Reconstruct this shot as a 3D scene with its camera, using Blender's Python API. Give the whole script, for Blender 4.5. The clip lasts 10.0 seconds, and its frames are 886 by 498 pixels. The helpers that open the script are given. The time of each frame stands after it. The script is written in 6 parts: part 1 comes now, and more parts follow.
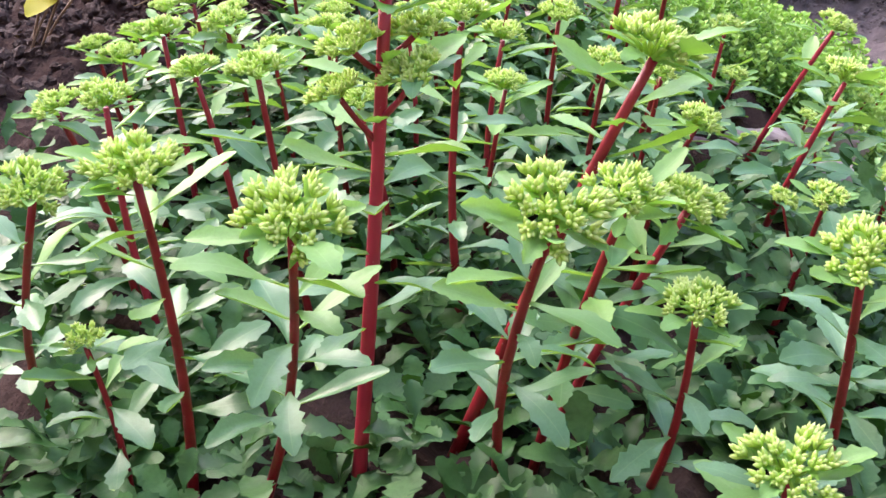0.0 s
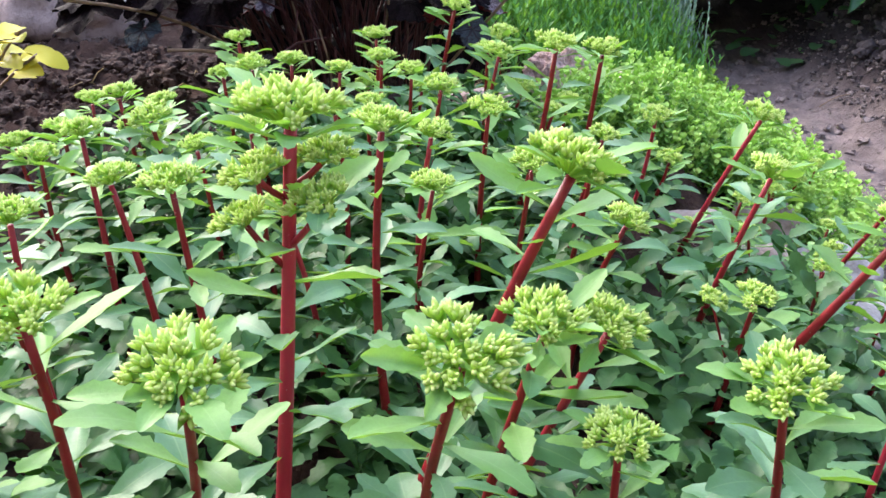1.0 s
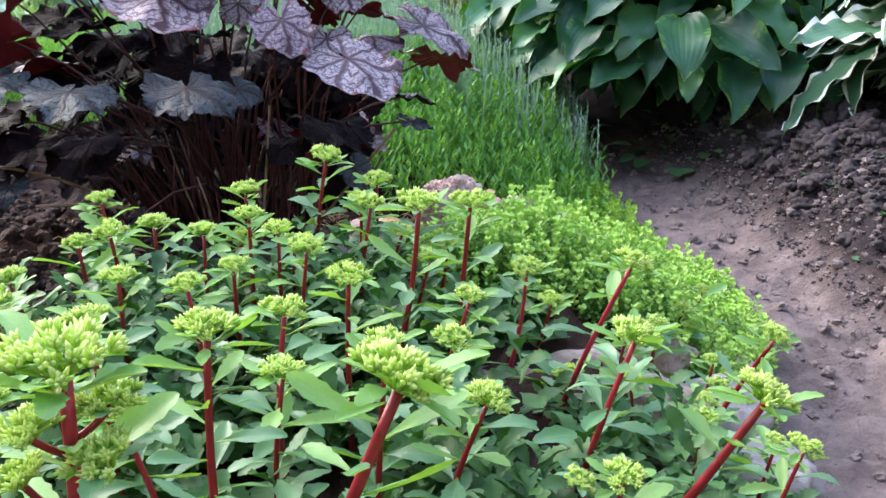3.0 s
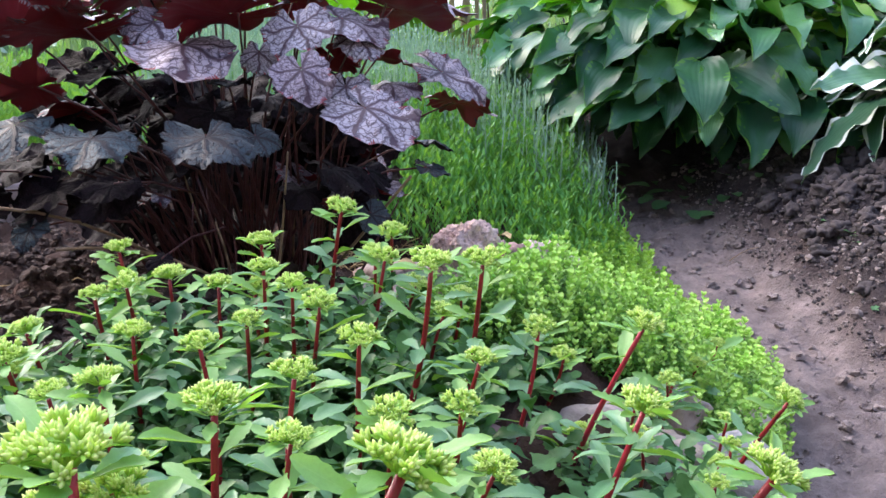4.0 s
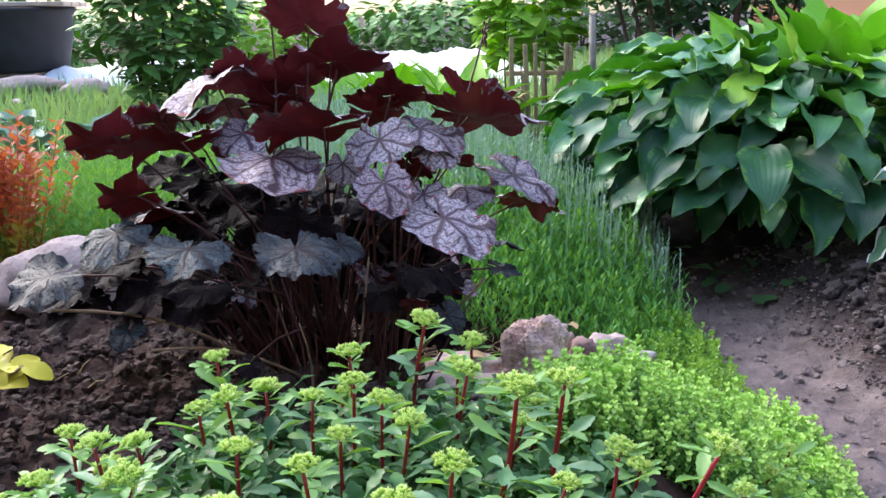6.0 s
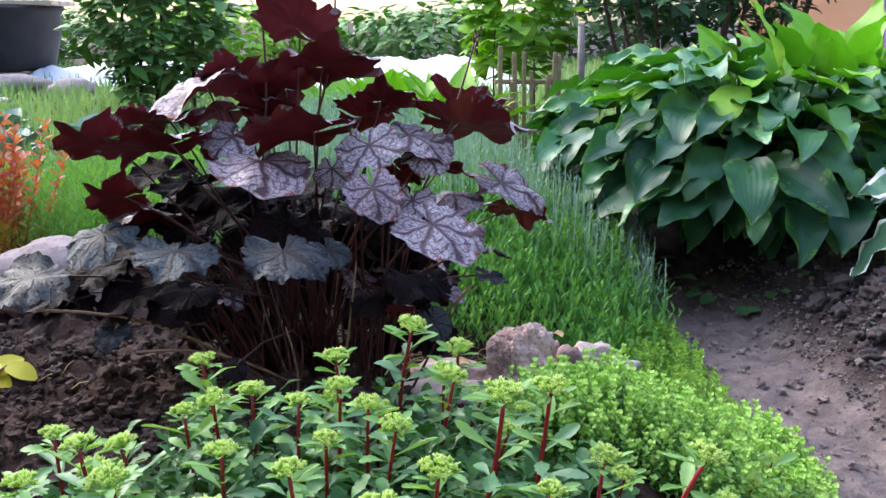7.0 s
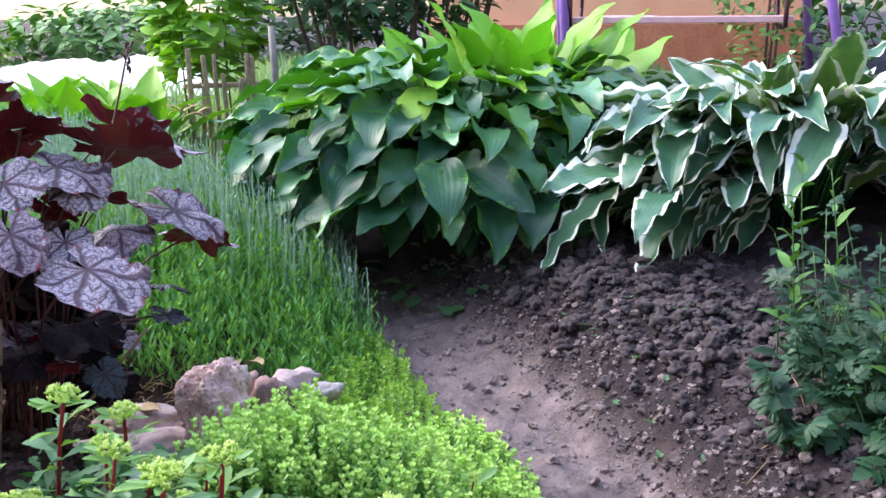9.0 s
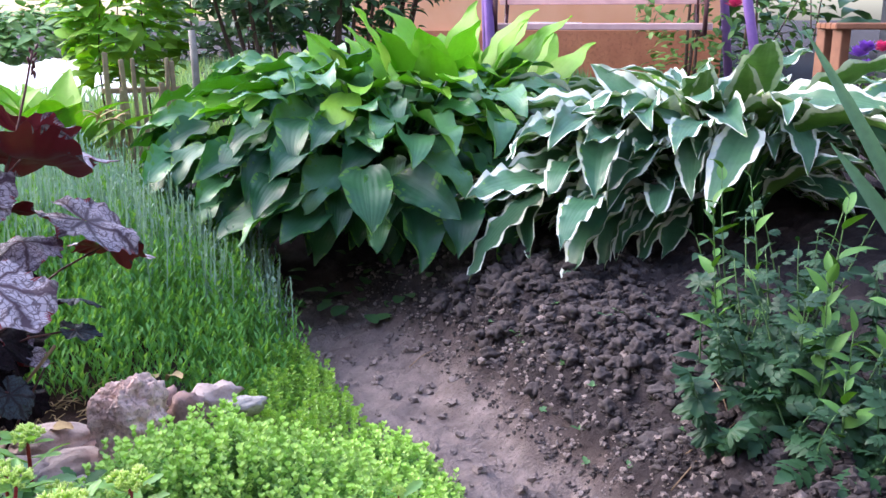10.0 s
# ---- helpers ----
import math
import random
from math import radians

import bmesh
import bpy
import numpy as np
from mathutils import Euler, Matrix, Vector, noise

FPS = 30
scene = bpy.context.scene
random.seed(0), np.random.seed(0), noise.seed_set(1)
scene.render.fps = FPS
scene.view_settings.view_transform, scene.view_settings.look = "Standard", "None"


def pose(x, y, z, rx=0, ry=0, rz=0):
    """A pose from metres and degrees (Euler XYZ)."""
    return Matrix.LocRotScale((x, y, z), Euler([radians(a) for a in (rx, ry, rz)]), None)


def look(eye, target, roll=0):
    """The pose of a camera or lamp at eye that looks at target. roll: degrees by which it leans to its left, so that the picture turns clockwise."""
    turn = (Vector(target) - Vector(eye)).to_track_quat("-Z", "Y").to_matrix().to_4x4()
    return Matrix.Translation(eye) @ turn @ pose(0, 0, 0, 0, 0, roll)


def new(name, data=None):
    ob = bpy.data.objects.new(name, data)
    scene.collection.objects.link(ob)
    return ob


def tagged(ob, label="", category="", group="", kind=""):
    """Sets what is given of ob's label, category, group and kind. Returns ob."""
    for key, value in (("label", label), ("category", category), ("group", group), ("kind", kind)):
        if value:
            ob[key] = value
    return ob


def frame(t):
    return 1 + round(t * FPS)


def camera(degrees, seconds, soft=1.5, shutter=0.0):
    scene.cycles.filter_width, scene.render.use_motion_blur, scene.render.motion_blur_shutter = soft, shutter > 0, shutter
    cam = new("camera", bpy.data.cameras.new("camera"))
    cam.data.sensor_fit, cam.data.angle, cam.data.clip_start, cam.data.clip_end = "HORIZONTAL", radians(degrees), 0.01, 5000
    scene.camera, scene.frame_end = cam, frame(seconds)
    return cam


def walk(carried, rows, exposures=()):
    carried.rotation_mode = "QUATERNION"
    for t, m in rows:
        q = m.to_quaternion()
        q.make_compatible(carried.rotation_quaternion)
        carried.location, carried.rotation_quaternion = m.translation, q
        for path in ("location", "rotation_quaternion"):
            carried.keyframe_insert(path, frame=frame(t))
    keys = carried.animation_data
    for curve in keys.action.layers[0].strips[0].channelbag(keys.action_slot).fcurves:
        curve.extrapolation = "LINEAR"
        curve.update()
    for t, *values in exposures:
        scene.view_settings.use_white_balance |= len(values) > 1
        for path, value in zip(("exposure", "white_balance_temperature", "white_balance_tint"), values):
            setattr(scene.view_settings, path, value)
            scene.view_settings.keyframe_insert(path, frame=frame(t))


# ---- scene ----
cam = camera(50.7, 10.0, soft=1.5)
walk(cam, [
    (0.0, look((-0.0064, -0.0031, 0.5610), (0.0112, 0.8714, 0.0763), 0.480)),
    (0.5, look((0.0003, 0.0108, 0.5715), (0.0372, 0.8999, 0.1152), 0.663)),
    (1.0, look((0.0123, 0.0226, 0.5813), (0.0775, 0.9232, 0.1516), 0.828)),
    (1.5, look((0.0269, 0.0344, 0.5907), (0.1243, 0.9415, 0.1812), 0.869)),
    (2.0, look((0.0442, 0.0483, 0.6032), (0.1660, 0.9629, 0.2177), 0.087)),
    (2.5, look((0.0564, 0.0579, 0.6144), (0.1949, 0.9818, 0.2579), -0.542)),
    (2.7, look((0.0590, 0.0614, 0.6157), (0.2056, 0.9877, 0.2687), -0.567)),
    (3.8, look((0.0750, 0.0659, 0.6349), (0.2098, 1.0098, 0.3333), -0.219)),
    (4.0, look((0.0713, 0.0676, 0.6424), (0.1979, 1.0122, 0.3397), -0.183)),
    (4.5, look((0.0669, 0.0679, 0.6619), (0.1745, 1.0150, 0.3594), -0.541)),
    (5.0, look((0.0617, 0.0606, 0.6879), (0.1523, 1.0152, 0.4038), -1.170)),
    (5.5, look((0.0488, 0.0465, 0.7109), (0.1256, 1.0097, 0.4536), -1.276)),
    (7.0, look((0.0362, 0.0389, 0.7113), (0.1255, 1.0067, 0.4758), 0.209)),
    (7.5, look((0.0518, 0.0594, 0.7193), (0.1930, 1.0194, 0.4773), 0.237)),
    (8.0, look((0.0734, 0.0843, 0.7274), (0.3058, 1.0241, 0.4766), -0.545)),
    (8.5, look((0.0942, 0.0982, 0.7343), (0.4026, 1.0157, 0.4832), -0.904)),
    (9.0, look((0.1064, 0.1126, 0.7342), (0.4797, 1.0080, 0.4916), -0.523)),
    (9.5, look((0.1162, 0.1237, 0.7346), (0.5343, 1.0004, 0.4968), -0.129)),
    (10.0, look((0.1224, 0.1285, 0.7338), (0.5646, 0.9934, 0.4962), -0.047)),
], exposures=((0.0, 1.50, 6330, 23.0), (1.0, 1.44, 6200, 12.5), (2.5, 1.42, 6150, 11.0), (4.0, 1.32, 6150, 13.0), (5.0, 1.27, 6100, 12.5), (7.0, 1.12, 6000, 10.5), (8.0, 1.28, 5950, 13.5), (10.0, 1.33, 5950, 16.5)))

# ---- light: an overcast evening sky ----
world = bpy.data.worlds.new("overcast_sky")
scene.world = world
world.use_nodes = True
wn = world.node_tree.nodes
sky = wn.new("ShaderNodeTexSky")
sky.sky_type = "NISHITA"
sky.sun_disc = False
sky.sun_elevation = radians(38)
sky.sun_rotation = radians(-45)
sky.air_density = 1.0
sky.dust_density = 3.0
world.node_tree.links.new(sky.outputs["Color"], wn["Background"].inputs["Color"])
wn["Background"].inputs["Strength"].default_value = 0.285
sun_data = bpy.data.lights.new("sun", "SUN")
sun_data.energy = 0.7
sun_data.angle = radians(85)
sun_data.color = (1.0, 0.96, 0.90)
sun = new("sun", sun_data)
sun.matrix_basis = look((-3.5, 5.0, 8.0), (0.3, 1.3, 0.2))

# ---- small tools ----
rnd = random.Random(11)


def U(a, b):
    return rnd.uniform(a, b)


def V3(*a):
    return Vector(a)


def smooth(a, b, x):
    x = min(1.0, max(0.0, (x - a) / (b - a)))
    return x * x * (3 - 2 * x)


def mesh_of(name, verts, faces, mats, idx=None, uvs=None, flat=False):
    me = bpy.data.meshes.new(name)
    me.from_pydata([tuple(v) for v in verts], [], faces)
    for m in mats:
        me.materials.append(m)
    if idx is not None:
        me.polygons.foreach_set("material_index", np.array(idx, dtype=np.int32))
    if not flat:
        me.polygons.foreach_set("use_smooth", np.ones(len(me.polygons), dtype=bool))
    if uvs is not None:
        layer = me.uv_layers.new(name="leaf")
        li = np.zeros(len(me.loops), dtype=np.int32)
        me.loops.foreach_get("vertex_index", li)
        layer.data.foreach_set("uv", np.array(uvs, dtype=np.float32)[li].ravel())
    me.update()
    return me


def thing(name, place, label, category, group="", kind="", m=None):
    ob = new(name)
    ob.empty_display_size = 0.02
    ob.matrix_basis = m if m is not None else Matrix.Translation(place)
    return tagged(ob, label, category, group, kind)


def part(name, mesh, parent, m=None, label=""):
    """One mesh under a thing; m is its pose in the world."""
    ob = new(name, mesh)
    ob.parent = parent
    if m is not None:
        up = parent.matrix_basis
        if parent.parent is not None:
            up = parent.parent.matrix_basis @ up
        ob.matrix_basis = up.inverted() @ m
    return tagged(ob, label)


def solo(name, mesh, label, category, group="", kind="", m=None):
    ob = new(name, mesh)
    if m is not None:
        ob.matrix_basis = m
    return tagged(ob, label, category, group, kind)


def axes(place, along, up, size=1.0):
    """A pose whose y runs along and whose z is nearest to up."""
    y = Vector(along).normalized()
    x = y.cross(Vector(up))
    if x.length < 1e-4:
        x = y.cross(Vector((0.3, 1, 0.2)))
    x.normalize()
    z = x.cross(y)
    m = Matrix((x, y, z)).transposed().to_4x4()
    return Matrix.Translation(place) @ m @ Matrix.Scale(size, 4)


class Heap:
    """Gathers many small pieces into one mesh."""

    def __init__(self):
        self.v, self.f, self.i, self.uv = [], [], [], []

    def add(self, geo, m=None, uv=None):
        v, f, i, u = geo
        o = len(self.v)
        self.v += [m @ Vector(p) for p in v] if m is not None else [Vector(p) for p in v]
        self.f += [tuple(a + o for a in q) for q in f]
        self.i += i
        self.uv += [uv] * len(v) if uv is not None else u
        return self

    def mesh(self, name, mats, flat=False):
        return mesh_of(name, self.v, self.f, mats, self.i, self.uv, flat)


def tube(points, radii, sides=6, mat=0):
    pts = [Vector(p) for p in points]
    v, f, u = [], [], []
    n = len(pts)
    for k, p in enumerate(pts):
        d = (pts[min(k + 1, n - 1)] - pts[max(k - 1, 0)]).normalized()
        a = d.cross(Vector((0.31, 0.2, 0.93)))
        if a.length < 0.05:
            a = d.cross(Vector((1, 0, 0)))
        a.normalize()
        b = d.cross(a)
        for j in range(sides):
            w = 2 * math.pi * j / sides
            v.append(p + (a * math.cos(w) + b * math.sin(w)) * radii[k])
            u.append((j / sides, k / (n - 1)))
    for k in range(n - 1):
        for j in range(sides):
            q, r = k * sides + j, k * sides + (j + 1) % sides
            f.append((q, r, r + sides, q + sides))
    f.append(tuple(range(sides - 1, -1, -1)))
    f.append(tuple(range((n - 1) * sides, n * sides)))
    return v, f, [mat] * len(f), u


def bow(a, b, sag, n=6, side=(0, 0, 0)):
    """Points of a bowed line from a to b."""
    a, b, side = Vector(a), Vector(b), Vector(side)
    return [a.lerp(b, k / n) + (Vector((0, 0, sag)) + side) * math.sin(math.pi * k / n) for k in range(n + 1)]


def blade(L, W, prof, ns=8, nt=4, bend=0.5, fold=0.15, wave=0.0, waves=2.5, teeth=0.0, teeth_from=0.4, thick=0.001, ph=0.0, twist=0.0, top=0, under=1):
    """A leaf along y with its upper side to z: two skins that meet at the rim."""
    v, u, rows = [], [], []
    y = z = 0.0
    mid = []
    for k in range(ns + 1):
        s = k / ns
        mid.append((y, z))
        a = bend * (s + 0.5 / ns) * (s + 0.2)
        y += math.cos(a) * L / ns
        z -= math.sin(a) * L / ns
    for skin in (0, 1):
        rows.append([])
        for k in range(ns + 1):
            s = k / ns
            h = W / 2 * prof(s)
            if teeth and s > teeth_from and k % 2 and k < ns:
                h *= 1 - teeth
            line = []
            for j in range(nt + 1):
                t = 2 * j / nt - 1
                rim = j in (0, nt) or k in (0, ns)
                tw = twist * s
                x = t * h
                lift = fold * abs(t) ** 1.3 * h + wave * W * t * t * math.sin(2 * math.pi * waves * s + ph + (0.9 if t > 0 else 0))
                yy = mid[k][0] - (teeth * 0.5 * abs(t) * L / ns if teeth else 0)
                line.append(len(v))
                v.append((x * math.cos(tw) - lift * math.sin(tw), yy, mid[k][1] + lift * math.cos(tw) + x * math.sin(tw) - (0 if rim else skin * thick)))
                u.append((t * 0.5 + 0.5, s))
            rows[skin].append(line)
    f, i = [], []
    for skin in (0, 1):
        r = rows[skin]
        for k in range(ns):
            for j in range(nt):
                q = (r[k][j], r[k][j + 1], r[k + 1][j + 1], r[k + 1][j])
                f.append(q if skin == 0 else q[::-1])
                i.append(under if skin else top)
    return v, f, i, u


def spoon(s):
    if s < 0.67:
        return 0.10 + 0.90 * smooth(0.0, 1.0, 0.02 + 0.98 * s / 0.67) ** 1.25
    return max(0.16, max(0.0, 1 - ((s - 0.67) / 0.345) ** 2) ** 0.72)


def heart(s):
    return max(0.015, (s + 0.012) ** 0.55 * (1.004 - s) ** 0.98 / 0.374)


def lance(s):
    return max(0.04, math.sin(math.pi * min(1, s ** 0.8 + 0.03)) ** 0.8)


def oval(s):
    return max(0.10, math.sin(math.pi * min(1.0, 0.06 + s * 0.92)) ** 0.6)


def strap(s):
    return max(0.03, (0.75 + 0.25 * smooth(0, 0.3, s)) * (1 - s ** 4) ** 0.8)


def lump(size, seed, sub=2, rough=0.35, squash=(1, 1, 1), fine=0.08, freq=1.3):
    """An uneven stone or clod, its foot at z = 0."""
    bm = bmesh.new()
    bmesh.ops.create_icosphere(bm, subdivisions=sub, radius=1.0)
    off = Vector((seed * 3.7, seed * 1.3, seed * 2.1))
    v = []
    for p in bm.verts:
        n = p.co.normalized()
        r = 1 + rough * noise.noise(n * freq + off) + rough * 0.5 * noise.noise(n * freq * 2.3 + off) + fine * noise.noise(n * 7 + off) + fine * 0.55 * noise.noise(n * 16 + off)
        v.append(Vector((n.x * r * squash[0], n.y * r * squash[1], n.z * r * squash[2])) * size)
    f = [tuple(a.index for a in q.verts) for q in bm.faces]
    bm.free()
    low = min(p.z for p in v)
    return [p - Vector((0, 0, low)) for p in v], f, [0] * len(f), [(0.0, 0.0)] * len(v)


# ---- materials ----
def nodes_of(name):
    m = bpy.data.materials.new(name)
    m.use_nodes = True
    nt = m.node_tree
    return m, nt, nt.nodes, nt.links, nt.nodes["Principled BSDF"]


def math_node(nt, op, a, b=None, c=None):
    n = nt.nodes.new("ShaderNodeMath")
    n.operation = op
    for k, x in enumerate((a, b, c)):
        if x is None:
            continue
        if isinstance(x, (int, float)):
            n.inputs[k].default_value = x
        else:
            nt.links.new(x, n.inputs[k])
    return n.outputs[0]


def mixed(nt, fac, a, b):
    n = nt.nodes.new("ShaderNodeMix")
    n.data_type = "RGBA"
    for k, x in ((0, fac), (6, a), (7, b)):
        if isinstance(x, (int, float)):
            n.inputs[k].default_value = x
        elif isinstance(x, tuple):
            n.inputs[k].default_value = (*x, 1.0)
        else:
            nt.links.new(x, n.inputs[k])
    return n.outputs[2]


def noise_of(nt, scale, detail=3.0, kind="Object", rough=0.55):
    tc = nt.nodes.new("ShaderNodeTexCoord")
    n = nt.nodes.new("ShaderNodeTexNoise")
    n.inputs["Scale"].default_value = scale
    n.inputs["Detail"].default_value = detail
    n.inputs["Roughness"].default_value = rough
    nt.links.new(tc.outputs[kind], n.inputs["Vector"])
    return n.outputs["Fac"]


def ramp(nt, fac, lo, hi):
    n = nt.nodes.new("ShaderNodeMapRange")
    n.inputs["From Min"].default_value = lo
    n.inputs["From Max"].default_value = hi
    n.clamp = True
    nt.links.new(fac, n.inputs["Value"])
    return n.outputs["Result"]


def bumped(nt, bsdf, height, strength, dist):
    b = nt.nodes.new("ShaderNodeBump")
    b.inputs["Strength"].default_value = strength
    b.inputs["Distance"].default_value = dist
    nt.links.new(height, b.inputs["Height"])
    nt.links.new(b.outputs["Normal"], bsdf.inputs["Normal"])


def uv_of(nt):
    uv = nt.nodes.new("ShaderNodeUVMap")
    uv.uv_map = "leaf"
    s = nt.nodes.new("ShaderNodeSeparateXYZ")
    nt.links.new(uv.outputs["UV"], s.inputs[0])
    return s.outputs[0], s.outputs[1]


def see_through(nt, bsdf, col, share):
    """Lets part of the light pass through a leaf."""
    tr = nt.nodes.new("ShaderNodeBsdfTranslucent")
    if isinstance(col, tuple):
        tr.inputs["Color"].default_value = (*col, 1)
    else:
        nt.links.new(col, tr.inputs["Color"])
    mx = nt.nodes.new("ShaderNodeMixShader")
    mx.inputs[0].default_value = share
    nt.links.new(bsdf.outputs[0], mx.inputs[1])
    nt.links.new(tr.outputs[0], mx.inputs[2])
    nt.links.new(mx.outputs[0], nt.nodes["Material Output"].inputs["Surface"])


def leaf_material(name, a, b, rough=0.45, share=0.25, scale=60.0, ribs=0.0, midrib=None, island=False, glow=None, gloss=0.5, tip=None, edge=None, coat=0.0):
    """A leaf: two tones by noise and by the piece, ribs and a midrib along the blade, an optional pale rim or tip."""
    m, nt, nn, ln, p = nodes_of(name)
    if island:
        g = nn.new("ShaderNodeNewGeometry")
        r = g.outputs["Random Per Island"]
    else:
        r = nn.new("ShaderNodeObjectInfo").outputs["Random"]
    f = math_node(nt, "ADD", math_node(nt, "MULTIPLY", noise_of(nt, scale), 0.6), math_node(nt, "MULTIPLY", r, 0.6))
    col = mixed(nt, ramp(nt, f, 0.2, 0.95), a, b)
    grain = ramp(nt, noise_of(nt, scale * 6, 4.0, rough=0.65), 0.42, 0.68)
    col = mixed(nt, math_node(nt, "MULTIPLY", grain, 0.30), col, tuple(0.55 * x for x in a))
    u, s = uv_of(nt)
    off = math_node(nt, "ABSOLUTE", math_node(nt, "SUBTRACT", u, 0.5))
    if tip:
        col = mixed(nt, ramp(nt, s, tip[1], 1.0), col, tip[0])
    if edge:
        wob = math_node(nt, "ADD", off, math_node(nt, "MULTIPLY", math_node(nt, "SUBTRACT", noise_of(nt, 9.0, 4.0), 0.5), 0.22))
        wob = math_node(nt, "ADD", wob, math_node(nt, "MULTIPLY", math_node(nt, "SUBTRACT", r, 0.5), 0.10))
        col = mixed(nt, ramp(nt, wob, edge[1] - 0.015, edge[1] + 0.02), col, edge[0])
    if midrib:
        line = math_node(nt, "SUBTRACT", 1.0, ramp(nt, off, 0.008, 0.03))
        col = mixed(nt, math_node(nt, "MULTIPLY", line, 0.6), col, midrib)
    ln.new(col, p.inputs["Base Color"])
    p.inputs["Roughness"].default_value = rough
    p.inputs["Specular IOR Level"].default_value = gloss
    p.inputs["Coat Weight"].default_value = coat
    p.inputs["Coat Roughness"].default_value = 0.35
    h = noise_of(nt, scale * 3)
    if ribs:
        w = math_node(nt, "MULTIPLY", math_node(nt, "SINE", math_node(nt, "MULTIPLY", math_node(nt, "POWER", off, 0.8), ribs)), 0.5)
        h = math_node(nt, "ADD", w, math_node(nt, "MULTIPLY", h, 0.35))
    bumped(nt, p, h, 0.22 if ribs else 0.3, 0.0016 if ribs else 0.001)
    if share:
        see_through(nt, p, glow if glow else col, share)
    return m


def stone_material(name, a, b, c, rough=0.85, pits=0.5, scale=30):
    m, nt, nn, ln, p = nodes_of(name)
    n1 = noise_of(nt, scale, 6.0)
    n2 = noise_of(nt, scale * 6, 4.0)
    col = mixed(nt, ramp(nt, n1, 0.35, 0.65), a, b)
    col = mixed(nt, math_node(nt, "MULTIPLY", ramp(nt, n2, 0.52, 0.72), 0.8), col, c)
    ln.new(col, p.inputs["Base Color"])
    p.inputs["Roughness"].default_value = rough
    bumped(nt, p, math_node(nt, "ADD", n1, math_node(nt, "MULTIPLY", n2, 0.6)), pits, 0.012)
    return m


def plain_material(name, a, b, rough=0.6, scale=20, metal=0.0, bump=0.1):
    m, nt, nn, ln, p = nodes_of(name)
    n1 = noise_of(nt, scale, 5.0)
    ln.new(mixed(nt, ramp(nt, n1, 0.3, 0.7), a, b), p.inputs["Base Color"])
    p.inputs["Roughness"].default_value = rough
    p.inputs["Metallic"].default_value = metal
    bumped(nt, p, noise_of(nt, scale * 5), bump, 0.003)
    return m


M_SEDUM = leaf_material("sedum_leaf", (0.085, 0.22, 0.110), (0.21, 0.38, 0.215), rough=0.38, gloss=0.6, share=0.34, scale=5, glow=(0.56, 0.82, 0.24), midrib=(0.30, 0.45, 0.22))
M_SEDUM_U = leaf_material("sedum_leaf_under", (0.30, 0.52, 0.10), (0.42, 0.64, 0.17), rough=0.5, share=0.6, scale=5, glow=(0.70, 0.90, 0.32))
M_SEDUM_Y = leaf_material("sedum_young_leaf", (0.20, 0.40, 0.12), (0.33, 0.54, 0.20), rough=0.42, gloss=0.5, share=0.40, scale=5, glow=(0.62, 0.88, 0.24), midrib=(0.36, 0.52, 0.22))
# low leaves: shade under the stems and heads is darkened into the colour
M_SEDUM_SHADED = leaf_material("sedum_low_shaded_leaf", (0.026, 0.092, 0.028), (0.120, 0.275, 0.082), rough=0.44, gloss=0.4, share=0.26, scale=60, island=True, glow=(0.25, 0.5, 0.08))
M_BUD = leaf_material("sedum_bud", (0.48, 0.72, 0.11), (0.70, 0.86, 0.20), rough=0.5, share=0.40, scale=4, island=True, glow=(0.7, 0.9, 0.2), tip=((0.84, 0.90, 0.40), 0.45))
M_LIME = leaf_material("lime_leaf", (0.045, 0.165, 0.022), (0.235, 0.48, 0.085), rough=0.5, share=0.14, scale=90, island=True, glow=(0.35, 0.7, 0.06), tip=((0.56, 0.79, 0.22), 0.76))
M_CUSHION = leaf_material("cushion_leaf", (0.12, 0.31, 0.045), (0.36, 0.58, 0.12), rough=0.5, share=0.3, scale=90, island=True, glow=(0.35, 0.6, 0.05))
M_CARPET = leaf_material("carpet_leaf", (0.055, 0.23, 0.045), (0.18, 0.45, 0.10), rough=0.5, share=0.3, scale=60, island=True, glow=(0.25, 0.5, 0.04))
M_GREY = leaf_material("grey_green_stalk", (0.17, 0.30, 0.245), (0.31, 0.46, 0.40), rough=0.6, share=0.2, scale=60, island=True, glow=(0.3, 0.5, 0.2))
M_GRASS = leaf_material("grass_blade", (0.07, 0.215, 0.085), (0.19, 0.38, 0.19), rough=0.55, share=0.3, scale=50, island=True, glow=(0.35, 0.55, 0.12))
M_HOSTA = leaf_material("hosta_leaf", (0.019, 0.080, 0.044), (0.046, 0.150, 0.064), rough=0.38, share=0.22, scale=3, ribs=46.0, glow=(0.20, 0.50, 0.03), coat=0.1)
# paler copy for upper leaves, with reflected sky light put into the colour
M_HOSTA_LIT = leaf_material("hosta_lit_leaf", (0.070, 0.22, 0.095), (0.15, 0.35, 0.155), rough=0.34, gloss=0.7, share=0.24, scale=3, ribs=46.0, glow=(0.35, 0.70, 0.06), coat=0.15)
M_HOSTA_U = leaf_material("hosta_leaf_under", (0.08, 0.22, 0.05), (0.14, 0.33, 0.06), rough=0.5, share=0.35, scale=3, ribs=46.0, glow=(0.30, 0.62, 0.03))
M_HOSTA_NEW = leaf_material("hosta_young_leaf", (0.25, 0.52, 0.06), (0.38, 0.66, 0.09), rough=0.42, share=0.45, scale=3, ribs=46.0, glow=(0.38, 0.70, 0.03))
